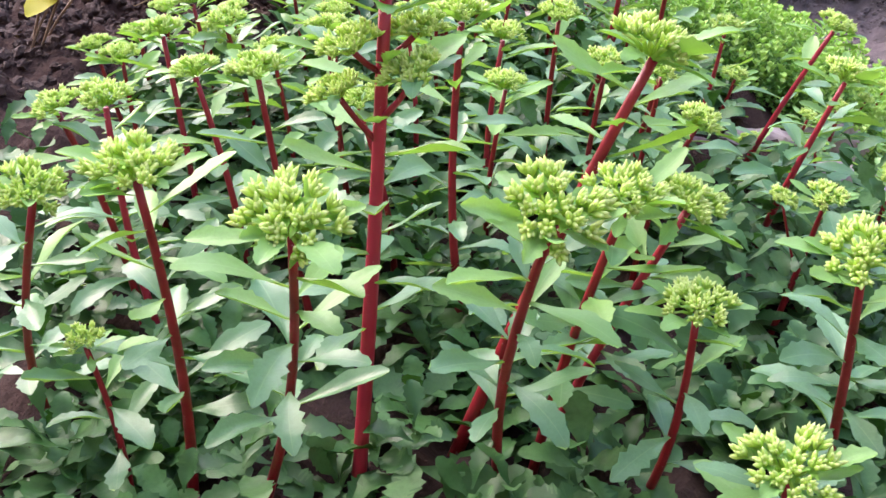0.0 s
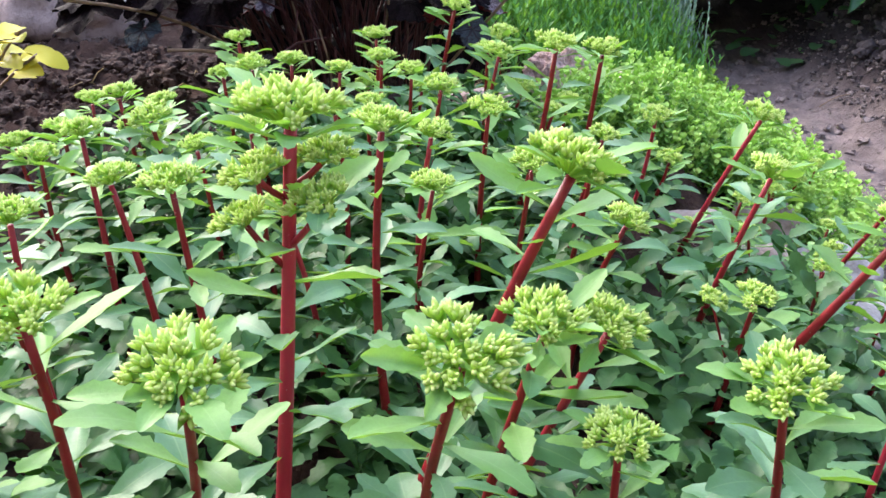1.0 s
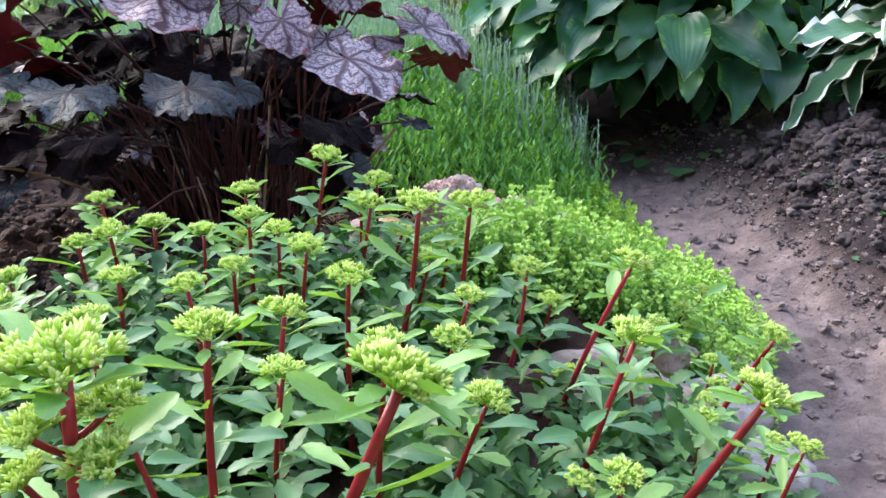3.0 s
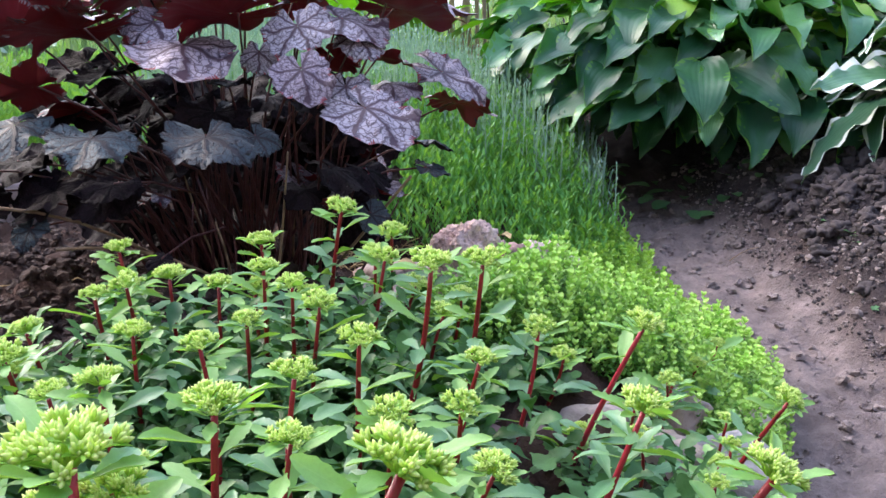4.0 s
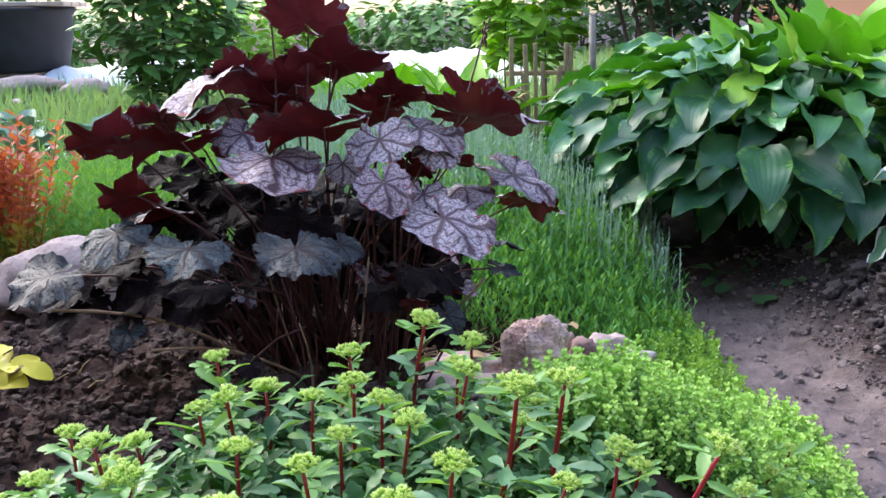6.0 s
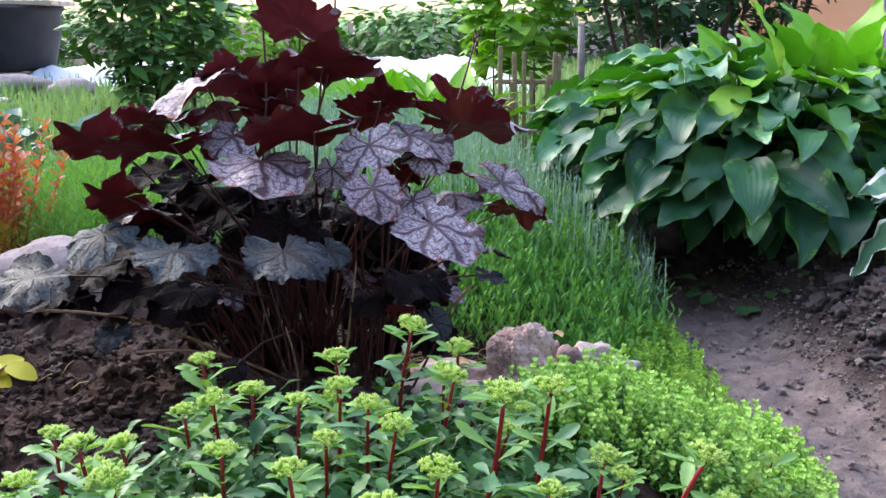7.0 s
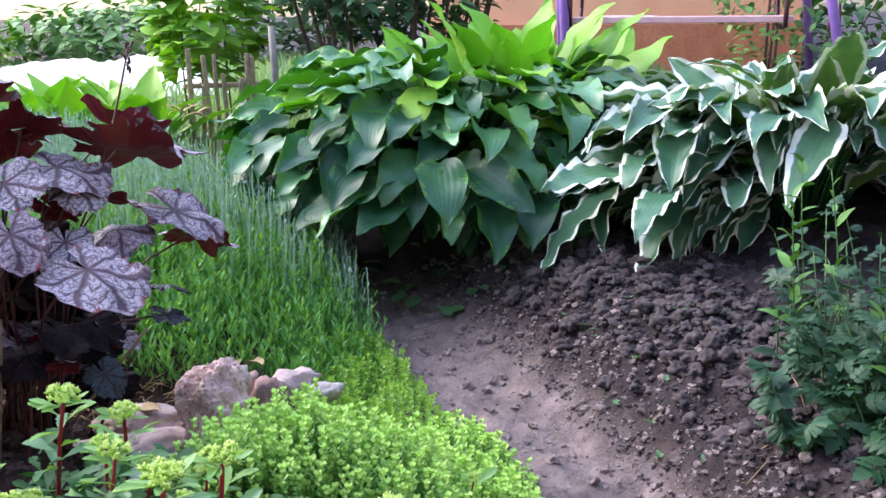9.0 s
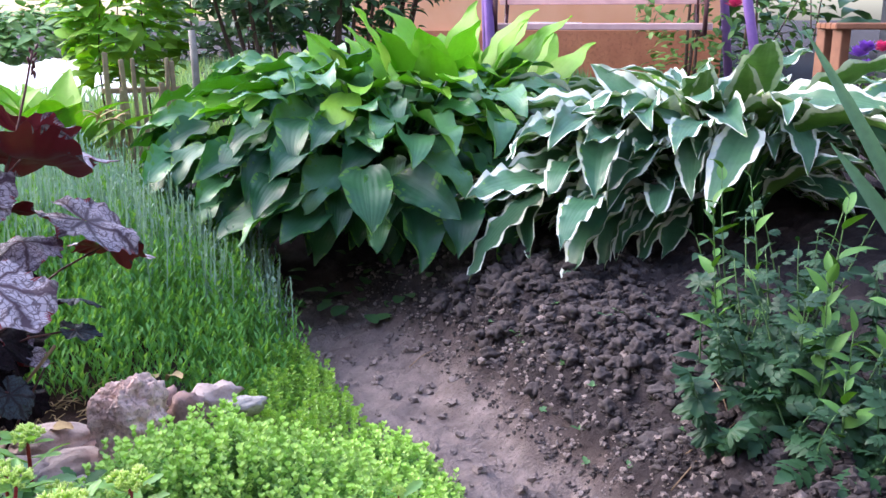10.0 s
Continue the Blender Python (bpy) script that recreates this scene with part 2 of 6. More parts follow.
M_VAR = leaf_material("hosta_white_edged_leaf", (0.044, 0.135, 0.082), (0.12, 0.265, 0.13), rough=0.38, share=0.16, scale=3, ribs=40.0, glow=(0.25, 0.5, 0.1), edge=((0.84, 0.87, 0.80), 0.365))
M_VAR_U = leaf_material("hosta_white_edged_under", (0.16, 0.34, 0.06), (0.26, 0.48, 0.09), rough=0.5, share=0.3, scale=3, ribs=40.0, edge=((0.82, 0.87, 0.70), 0.37))
M_WEED = leaf_material("weed_leaf", (0.012, 0.044, 0.022), (0.036, 0.100, 0.042), rough=0.5, gloss=0.35, share=0.2, scale=4, glow=(0.2, 0.45, 0.06))
M_WEED_PALE = leaf_material("weed_pale_leaf", (0.075, 0.21, 0.045), (0.16, 0.36, 0.07), rough=0.5, share=0.3, scale=40, glow=(0.4, 0.65, 0.05))
M_YELLOW = leaf_material("yellow_leaf", (0.66, 0.62, 0.04), (0.74, 0.72, 0.08), rough=0.5, share=0.35, scale=40, glow=(0.85, 0.8, 0.05))
M_ORANGE = leaf_material("orange_leaf", (0.36, 0.055, 0.042), (0.47, 0.115, 0.060), rough=0.5, share=0.3, scale=40, island=True, glow=(0.8, 0.25, 0.05))
M_OLIVE = leaf_material("yellow_green_leaf", (0.40, 0.42, 0.05), (0.55, 0.38, 0.05), rough=0.5, share=0.3, scale=40, island=True)
M_BLUE = leaf_material("cabbage_leaf", (0.22, 0.36, 0.28), (0.34, 0.48, 0.38), rough=0.5, share=0.15, scale=20, island=True)
M_BUSH = leaf_material("bush_leaf", (0.10, 0.26, 0.06), (0.24, 0.44, 0.12), rough=0.5, share=0.25, scale=20, island=True, glow=(0.3, 0.55, 0.06))
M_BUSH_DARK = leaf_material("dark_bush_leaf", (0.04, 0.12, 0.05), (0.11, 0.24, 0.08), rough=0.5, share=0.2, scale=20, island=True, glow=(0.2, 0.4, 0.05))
M_BUSH_LIME = leaf_material("lime_bush_leaf", (0.24, 0.50, 0.05), (0.44, 0.68, 0.10), rough=0.5, share=0.45, scale=20, island=True, glow=(0.5, 0.75, 0.05))
M_IRIS = leaf_material("iris_blade", (0.09, 0.22, 0.12), (0.16, 0.33, 0.17), rough=0.5, share=0.15, scale=14, ribs=60.0)
M_DRY = leaf_material("dry_leaf", (0.42, 0.30, 0.16), (0.62, 0.48, 0.26), rough=0.8, share=0.2, scale=40, island=True)


def stem_material():
    m, nt, nn, ln, p = nodes_of("red_stem")
    r = nn.new("ShaderNodeObjectInfo").outputs["Random"]
    col = mixed(nt, ramp(nt, noise_of(nt, 60, 4), 0.3, 0.7), (0.20, 0.008, 0.012), (0.34, 0.016, 0.026))
    col = mixed(nt, math_node(nt, "MULTIPLY", ramp(nt, r, 0.72, 0.95), 0.6), col, (0.55, 0.035, 0.075))
    dots = ramp(nt, noise_of(nt, 260, 2), 0.70, 0.76)
    col = mixed(nt, math_node(nt, "MULTIPLY", dots, 0.6), col, (0.55, 0.30, 0.30))
    ln.new(col, p.inputs["Base Color"])
    p.inputs["Roughness"].default_value = 0.42
    bumped(nt, p, noise_of(nt, 180, 4), 0.3, 0.001)
    return m


M_STEM = stem_material()


def heuchera_material(name, pale, dark, rough, hue, gloss=0.5):
    """Pale blade between dark veins that fan out from the stalk."""
    m, nt, nn, ln, p = nodes_of(name)
    u, v = uv_of(nt)
    u = math_node(nt, "ADD", u, math_node(nt, "MULTIPLY", math_node(nt, "SUBTRACT", noise_of(nt, 2.6, 4), 0.5), 0.95))
    fr = math_node(nt, "SUBTRACT", math_node(nt, "FRACT", math_node(nt, "ADD", u, 0.5)), 0.5)
    off = math_node(nt, "ABSOLUTE", fr)
    arc = math_node(nt, "MULTIPLY", off, v)
    main = math_node(nt, "SUBTRACT", 1.0, ramp(nt, arc, 0.028, 0.095))
    wob = math_node(nt, "MULTIPLY", noise_of(nt, 5, 3), 1.1)
    side = math_node(nt, "FRACT", math_node(nt, "ADD", math_node(nt, "SUBTRACT", math_node(nt, "MULTIPLY", v, 4.6), math_node(nt, "MULTIPLY", off, 3.6)), wob))
    side = math_node(nt, "SUBTRACT", 1.0, ramp(nt, math_node(nt, "ABSOLUTE", math_node(nt, "SUBTRACT", side, 0.5)), 0.06, 0.16))
    tc = nn.new("ShaderNodeTexCoord")
    vo = nn.new("ShaderNodeTexVoronoi")
    vo.feature = "DISTANCE_TO_EDGE"
    vo.inputs["Scale"].default_value = 7.0
    vo.inputs["Randomness"].default_value = 1.0
    ln.new(tc.outputs["Object"], vo.inputs["Vector"])
    net = math_node(nt, "SUBTRACT", 1.0, ramp(nt, vo.outputs["Distance"], 0.015, 0.085))
    vein = math_node(nt, "MAXIMUM", math_node(nt, "MULTIPLY", main, 0.95), math_node(nt, "MAXIMUM", math_node(nt, "MULTIPLY", side, 0.8), math_node(nt, "MULTIPLY", net, 0.72)))
    rim = ramp(nt, v, 0.93, 1.0)
    vein = math_node(nt, "MAXIMUM", vein, math_node(nt, "MULTIPLY", rim, 0.5))
    r = nn.new("ShaderNodeObjectInfo").outputs["Random"]
    base = mixed(nt, math_node(nt, "MULTIPLY", math_node(nt, "ADD", noise_of(nt, 2.5, 4), r), 0.42), pale, hue)
    ln.new(mixed(nt, vein, base, dark), p.inputs["Base Color"])
    p.inputs["Roughness"].default_value = rough
    p.inputs["Specular IOR Level"].default_value = gloss
    bumped(nt, p, math_node(nt, "SUBTRACT", 1.0, math_node(nt, "MAXIMUM", main, math_node(nt, "MULTIPLY", side, 0.6))), 0.6, 0.003)
    return m


M_HEU = heuchera_material("heuchera_silver", (0.50, 0.465, 0.53), (0.050, 0.020, 0.034), 0.55, (0.26, 0.17, 0.23), 0.35)
M_HEU_T = heuchera_material("heuchera_teal", (0.062, 0.098, 0.118), (0.016, 0.010, 0.013), 0.55, (0.014, 0.008, 0.011), 0.3)
# dark purple leaf, taken near black to hold the plant's inner shade
M_HEU_D = heuchera_material("heuchera_dark_shaded", (0.020, 0.011, 0.016), (0.005, 0.003, 0.004), 0.7, (0.008, 0.004, 0.006), 0.12)
M_HEU_U = leaf_material("heuchera_under", (0.15, 0.012, 0.018), (0.26, 0.022, 0.034), rough=0.5, share=0.32, scale=4, glow=(0.5, 0.03, 0.04))
M_HEU_STALK = plain_material("heuchera_stalk", (0.040, 0.010, 0.012), (0.11, 0.030, 0.030), 0.6, 60)
M_TWIG = plain_material("dry_twig", (0.16, 0.10, 0.06), (0.34, 0.24, 0.16), 0.85, 60)


def soil_material():
    m, nt, nn, ln, p = nodes_of("garden_soil")
    big = noise_of(nt, 2.2, 4, "Object")
    mid = noise_of(nt, 24, 6, "Object", 0.65)
    fine = noise_of(nt, 160, 5, "Object", 0.7)
    tc = nn.new("ShaderNodeTexCoord")
    sep = nn.new("ShaderNodeSeparateXYZ")
    ln.new(tc.outputs["Object"], sep.inputs[0])
    # trodden, dry and pale in the low path; dark and loose in the beds
    low = math_node(nt, "SUBTRACT", 1.0, ramp(nt, math_node(nt, "ADD", sep.outputs[2], math_node(nt, "MULTIPLY", math_node(nt, "SUBTRACT", big, 0.5), 0.10)), 0.055, 0.13))
    dark = mixed(nt, ramp(nt, mid, 0.3, 0.7), (0.038, 0.022, 0.018), (0.088, 0.052, 0.043))
    pale = mixed(nt, ramp(nt, mid, 0.3, 0.7), (0.155, 0.122, 0.120), (0.31, 0.25, 0.243))
    pale = mixed(nt, math_node(nt, "MULTIPLY", ramp(nt, noise_of(nt, 11, 5, "Object", 0.6), 0.50, 0.66), 0.6), pale, (0.115, 0.090, 0.090))
    col = mixed(nt, low, dark, pale)
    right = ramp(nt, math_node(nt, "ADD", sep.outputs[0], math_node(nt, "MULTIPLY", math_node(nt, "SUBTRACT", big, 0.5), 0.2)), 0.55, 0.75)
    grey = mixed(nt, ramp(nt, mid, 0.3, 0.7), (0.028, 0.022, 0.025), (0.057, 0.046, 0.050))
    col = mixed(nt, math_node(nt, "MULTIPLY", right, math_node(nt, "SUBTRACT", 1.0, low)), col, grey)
    col = mixed(nt, math_node(nt, "MULTIPLY", ramp(nt, fine, 0.5, 0.8), 0.35), col, (0.05, 0.035, 0.03))
    ln.new(col, p.inputs["Base Color"])
    p.inputs["Roughness"].default_value = 0.95
    p.inputs["Specular IOR Level"].default_value = 0.2
    bumped(nt, p, math_node(nt, "ADD", mid, math_node(nt, "MULTIPLY", fine, 0.5)), 0.9, 0.016)
    return m


M_SOIL = soil_material()
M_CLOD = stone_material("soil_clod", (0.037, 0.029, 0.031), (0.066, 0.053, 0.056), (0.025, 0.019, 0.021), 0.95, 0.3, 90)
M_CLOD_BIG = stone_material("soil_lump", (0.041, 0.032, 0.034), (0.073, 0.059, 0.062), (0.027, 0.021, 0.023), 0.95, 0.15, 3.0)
M_CRUMB = stone_material("path_crumb", (0.15, 0.118, 0.114), (0.29, 0.235, 0.226), (0.10, 0.078, 0.075), 0.95, 0.5, 60)
M_CLOD_DARK = stone_material("dark_soil_clod", (0.042, 0.025, 0.020), (0.092, 0.056, 0.046), (0.018, 0.011, 0.009), 0.95, 0.6, 60)
M_CLOD_DARK_BIG = stone_material("dark_soil_lump", (0.042, 0.025, 0.020), (0.092, 0.056, 0.046), (0.02, 0.013, 0.011), 0.95, 0.6, 3.0)
M_ROCK = stone_material("porous_rock", (0.66, 0.465, 0.43), (0.80, 0.61, 0.565), (0.19, 0.115, 0.105), 0.9, 1.0, 26)
M_STONE = stone_material("field_stone", (0.37, 0.285, 0.27), (0.50, 0.40, 0.38), (0.22, 0.165, 0.155), 0.85, 0.4, 18)
M_STONE_GREY = stone_material("grey_stone", (0.33, 0.31, 0.31), (0.44, 0.41, 0.40), (0.24, 0.20, 0.20), 0.85, 0.4, 18)
M_STONE_RED = stone_material("reddish_stone", (0.26, 0.165, 0.155), (0.34, 0.23, 0.215), (0.17, 0.11, 0.10), 0.9, 0.5, 22)

# ---- ground ----
def path_x(y):
    """The middle line of the trodden path."""
    if y < 1.2:
        return 0.60 + (y - 0.5) * 0.25
    return 0.775 + (y - 1.2) * 0.07


def ground_z(x, y):
    d = x - path_x(y)
    floor = 0.035 + 0.015 * smooth(1.6, 2.0, y) + 0.05 * smooth(2.0, 2.5, y) + 0.05 * smooth(1.1, 0.5, y)
    bed = 0.20 - 0.03 * smooth(1.3, 1.8, y) - 0.075 * smooth(1.10, 1.26, y) * smooth(0.02, 0.14, x) * smooth(1.75, 1.55, y)
    left = smooth(-0.10 - 0.10 * smooth(1.05, 1.3, y), -0.40 - 0.17 * smooth(1.05, 1.3, y), d)
    right = smooth(0.045, 0.31, d)
    z = floor + (bed - floor) * left + (0.215 - floor) * right
    far = smooth(2.2, 3.4, y)
    z += (0.17 - z) * far
    z += 0.09 * smooth(3.6, 6.5, y) + 0.06 * smooth(1.6, 2.6, x)
    return z


def ground_fine(x, y):
    z = ground_z(x, y)
    p = Vector((x, y, 0))
    d = x - path_x(y)
    loose = 0.50 + 0.50 * max(smooth(0.02, 0.2, d), smooth(-0.2, -0.4, d))
    z += 0.012 * noise.noise(p * 6) + 0.006 * noise.noise(p * 13 + Vector((3, 1, 0))) + loose * (0.030 * noise.noise(p * 15) + 0.030 * abs(noise.noise(p * 30)) + 0.010 * noise.noise(p * 70)) + 0.005 * noise.noise(p * 42)
    return z


def spread(parts):
    out = []
    for a, b, step in parts:
        n = max(1, round((b - a) / step))
        out += [a + (b - a) * k / n for k in range(n)]
    return out + [parts[-1][1]]


gx = spread([(-900, -60, 120), (-60, -8, 8), (-8, -1.6, 0.5), (-1.6, -0.7, 0.04), (-0.7, 1.45, 0.0125), (1.45, 2.6, 0.04), (2.6, 8, 0.5), (8, 60, 8), (60, 900, 120)])
gy = spread([(-900, -60, 120), (-60, -4, 8), (-4, 0.2, 0.3), (0.2, 0.6, 0.03), (0.6, 2.3, 0.0125), (2.3, 4, 0.06), (4, 10, 0.5), (10, 60, 8), (60, 900, 120)])
gv = [(x, y, ground_fine(x, y) if -2 < x < 3 and 0 < y < 4 else ground_z(x, y)) for y in gy for x in gx]
nx = len(gx)
gf = [(j * nx + k, j * nx + k + 1, (j + 1) * nx + k + 1, (j + 1) * nx + k) for j in range(len(gy) - 1) for k in range(nx - 1)]
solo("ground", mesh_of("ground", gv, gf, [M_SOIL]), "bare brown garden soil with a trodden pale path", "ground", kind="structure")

# loose clods on the far bank of the path and round the bed
clod_geo = [lump(1.0, k, 3 if k < 4 else 2, 0.70, (1, U(0.65, 0.98), U(0.55, 0.80)), 0.22, 1.7) for k in range(10)]


def clods(name, label, mat, spots, big=None, one="crumbly lump of brown soil lying on the bank"):
    h = Heap()
    large = []
    for x, y, s in spots:
        m = Matrix.Translation((x, y, ground_fine(x, y) - (0.62 if s < 0.0128 else 0.50) * s)) @ Euler((U(-0.4, 0.4), U(-0.4, 0.4), U(0, 6.28))).to_matrix().to_4x4() @ Matrix.Scale(s, 4)
        if s > 0.0128:
            large.append(m)
        else:
            h.add(clod_geo[4 + rnd.randrange(6)], m)
    solo(name, h.mesh(name, [mat], True), label, "soil clods", kind="stuff")
    shapes = [mesh_of("soil_clod", g[0], g[1], [big or mat], g[2], g[3]) for g in clod_geo[:4]]
    for m in large:
        solo("soil_clod", shapes[rnd.randrange(4)], one, "soil clod", "larger clods on the soil", m=m)


spots = []
edge_spots = []
for k in range(8200):
    y = U(0.62, 2.25)
    d = abs(rnd.gauss(0, 1)) * 0.23 + 0.06
    x = path_x(y) + d + 0.04
    size = (0.0030 + 0.0090 * rnd.random() ** 2.0) * (0.45 + 0.65 * smooth(0.08, 0.28, d))
    if x < 1.6:
        (spots if d > U(0.12, 0.22) else edge_spots).append((x, y, size))
for k in range(270):
    y = 0.95 + 1.25 * rnd.random() ** 0.8
    d = U(0.15, 0.42) + 0.05 * rnd.random()
    spots.append((path_x(y) + d, y, U(0.0130, 0.017) + 0.013 * smooth(1.4, 2.0, y) * rnd.random() ** 1.5))
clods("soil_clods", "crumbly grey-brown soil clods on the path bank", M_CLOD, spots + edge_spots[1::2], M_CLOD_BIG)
spots = []
for k in range(1300):
    x, y = U(-0.75, 0.12), U(0.95, 1.75)
    if x < 0.0 or y > 1.15:
        spots.append((x, y, 0.0025 + 0.010 * rnd.random() ** 4 if k % 14 else U(0.010, 0.018)))
clods("soil_clods", "dark crumbly soil clods in the bed", M_CLOD_DARK, spots, M_CLOD_DARK_BIG)
bed_rnd = random.Random(71)
heap = Heap()
for k in range(2600):
    x, y, size = bed_rnd.uniform(-0.75, 0.10), bed_rnd.uniform(0.98, 1.60), 0.0025 + 0.0095 * bed_rnd.random() ** 2
    if x < 0.0 or y > 1.15:
        heap.add(clod_geo[4 + bed_rnd.randrange(6)], Matrix.Translation((x, y, ground_fine(x, y) - 0.5 * size)) @ Euler((bed_rnd.uniform(-0.4, 0.4), 0, bed_rnd.uniform(0, 6.28))).to_matrix().to_4x4() @ Matrix.Scale(size, 4))
solo("soil_crumbs", heap.mesh("soil_crumbs", [M_CLOD_DARK], True), "fine dark soil crumbs covering the bed", "soil crumbs", kind="stuff")
spots = []
for k in range(620):
    y = U(0.8, 2.3)
    x = path_x(y) + 0.03 + rnd.gauss(0, 0.10)
    spots.append((x, y, 0.002 + 0.009 * rnd.random() ** 3))
clods("soil_crumbs", "small earth crumbs scattered on the path", M_CRUMB, spots + edge_spots[::2])


# ---- stones ----
def stone(x, y, z, size, squash, mat, label, seed, rough=0.35, turn=0.0, sub=4, fine=0.05, name="stone", freq=1.3):
    g = lump(size, seed, sub, rough, squash, fine, freq)
    me = mesh_of(name, g[0], g[1], [mat], g[2], g[3])
    solo(name, me, label, "stone", "stones edging the bed", m=pose(x, y, z, 0, 0, turn))


stone(0.283, 1.385, 0.135, 0.046, (1.15, 0.95, 1.30), M_ROCK, "rough porous pinkish-brown rock edging the bed", 3, 0.38, 20, 6, 0.11, "rock")
stone(0.412, 1.470, 0.145, 0.032, (1.5, 0.9, 0.75), M_STONE, "grey-pink angular stone beside the porous rock", 8, 0.55, 35, 3, 0.16, freq=2.1)
stone(0.364, 1.420, 0.135, 0.028, (1.0, 0.8, 1.15), M_STONE_RED, "small reddish-brown stone beside the porous rock", 5, 0.5, 10, 3, 0.16, freq=2.0)
stone(0.455, 1.440, 0.150, 0.022, (1.5, 0.8, 0.6), M_STONE_GREY, "small pale angular stone half under the cushion leaves", 33, 0.5, -15, 3, 0.14, freq=2.0)
stone(0.345, 1.500, 0.165, 0.022, (1.4, 0.8, 0.6), M_STONE_RED, "small brown stone behind the porous rock", 34, 0.5, 50, 3, 0.14, freq=2.0)
stone(0.200, 1.40, 0.112, 0.055, (1.2, 0.8, 0.42), M_STONE, "flat pinkish stone in the bed edge", 11, 0.4, 15)
stone(0.180, 1.50, 0.120, 0.052, (1.3, 0.8, 0.40), M_STONE, "flat pinkish stone below the green carpet", 12, 0.25, -10)
stone(0.205, 1.335, 0.112, 0.045, (1.2, 0.8, 0.40), M_STONE_GREY, "flat grey stone at the foot of the rock", 14, 0.25, 40)
stone(0.252, 1.285, 0.108, 0.042, (1.3, 1.0, 0.45), M_STONE, "flat pinkish stone before the porous rock", 41, 0.25, 10)
stone(0.145, 1.320, 0.118, 0.050, (1.3, 0.9, 0.36), M_STONE, "flat pinkish stone in the bed edge", 42, 0.25, -20)
stone(0.220, 1.240, 0.118, 0.038, (1.3, 0.8, 0.5), M_STONE, "flat pinkish stone behind the stonecrop", 43, 0.25, 35)
stone(0.240, 1.470, 0.110, 0.034, (1.4, 0.7, 0.5), M_STONE_RED, "flat brownish stone behind the rock", 44, 0.25, 20)
stone(0.115, 1.400, 0.125, 0.052, (1.3, 0.8, 0.4), M_STONE, "flat pinkish stone beside the dark-leaved plant", 45, 0.25, 5)
stone(0.165, 1.265, 0.120, 0.046, (1.2, 0.9, 0.5), M_STONE_GREY, "flat grey stone behind the stonecrop", 46, 0.25, 60)
stone(0.300, 1.225, 0.100, 0.040, (1.2, 0.9, 0.55), M_STONE, "pinkish stone between the cushion plants", 47, 0.25, -40)
stone(0.265, 1.165, 0.120, 0.045, (1.2, 0.9, 0.6), M_STONE, "pinkish stone between the cushion plants", 48, 0.25, 15)
stone(0.180, 1.21, 0.140, 0.040, (1.2, 0.8, 0.6), M_STONE, "pinkish stone behind the stonecrop", 15, 0.25, 30)
stone(0.242, 0.845, 0.145, 0.042, (1.15, 0.9, 0.85), M_STONE_RED, "round grey-brown stone under the stonecrop", 16, 0.30, 0)
stone(0.335, 0.895, 0.138, 0.043, (1.35, 0.9, 0.75), M_STONE, "pale pinkish edging stone between the plants", 17, 0.35, 25)
stone(0.400, 0.858, 0.122, 0.037, (1.1, 0.9, 0.85), M_STONE, "pinkish edging stone between the plants", 18, 0.35, -20)
stone(0.432, 0.945, 0.125, 0.035, (1.3, 0.9, 0.85), M_STONE, "small pinkish edging stone before the lime cushion", 20, 0.30, 10)
stone(0.478, 0.868, 0.085, 0.045, (1.3, 0.85, 0.85), M_STONE_GREY, "pale grey edging stone between the plants", 23, 0.30, -20)
stone(0.470, 0.775, 0.085, 0.045, (1.3, 0.85, 0.75), M_STONE_GREY, "large pale grey edging stone beside the stonecrop", 19, 0.28, -30)
stone(0.292, 0.850, 0.165, 0.022, (1.1, 0.9, 0.8), M_STONE_RED, "small reddish stone in the gap between larger ones", 24, 0.35, 10)
stone(0.300, 0.815, 0.165, 0.026, (1.1, 0.9, 0.7), M_STONE, "small pale pinkish stone in the gap between larger ones", 25, 0.35, 50)
stone(0.545, 0.985, 0.070, 0.034, (1.1, 0.9, 0.9), M_STONE, "pinkish stone at the edge of the path", 27, 0.35, 30)
stone(0.565, 1.020, 0.055, 0.034, (1.2, 0.9, 0.9), M_STONE, "pinkish stone at the foot of the lime cushion", 26, 0.28, 10)
stone(-0.54, 1.80, 0.15, 0.095, (1.3, 0.8, 0.85), M_STONE, "large pale pinkish boulder behind the dark-leaved plant", 21, 0.22, 12)
stone(-0.78, 1.72, 0.17, 0.085, (1.2, 0.9, 0.8), M_STONE, "pale boulder beside the orange shrub", 22, 0.25, 60)

# ---- stonecrop: red stems with toothed leaves and bud heads ----
def sedum_leaves(n, mats, wide, bends, folds, teeth):
    out = []
    for k in range(n):
        g = blade(1.0, U(*wide), spoon, 13, 4, U(*bends), U(*folds), U(0.01, 0.06), 1.5, U(*teeth), U(0.44, 0.58), 0.016, U(0, 6), U(-0.35, 0.35))
        out.append(mesh_of("leaf", g[0], g[1], mats, g[2], g[3]))
    return out


SEDUM_LEAF = sedum_leaves(14, [M_SEDUM, M_SEDUM_U], (0.30, 0.42), (0.0, 0.9), (0.05, 0.55), (0.15, 0.32))
SEDUM_YOUNG = sedum_leaves(8, [M_SEDUM_Y, M_SEDUM_U], (0.28, 0.40), (-0.3, 0.6), (0.10, 0.6), (0.12, 0.26))
LOW_LEAF = [blade(1.0, U(0.42, 0.58), spoon, 13, 2, U(-0.2, 0.8), U(0.1, 0.5), 0.05, 2, 0.24, 0.40, 0.014, U(0, 6), U(-0.3, 0.3), 0, 0) for k in range(6)]


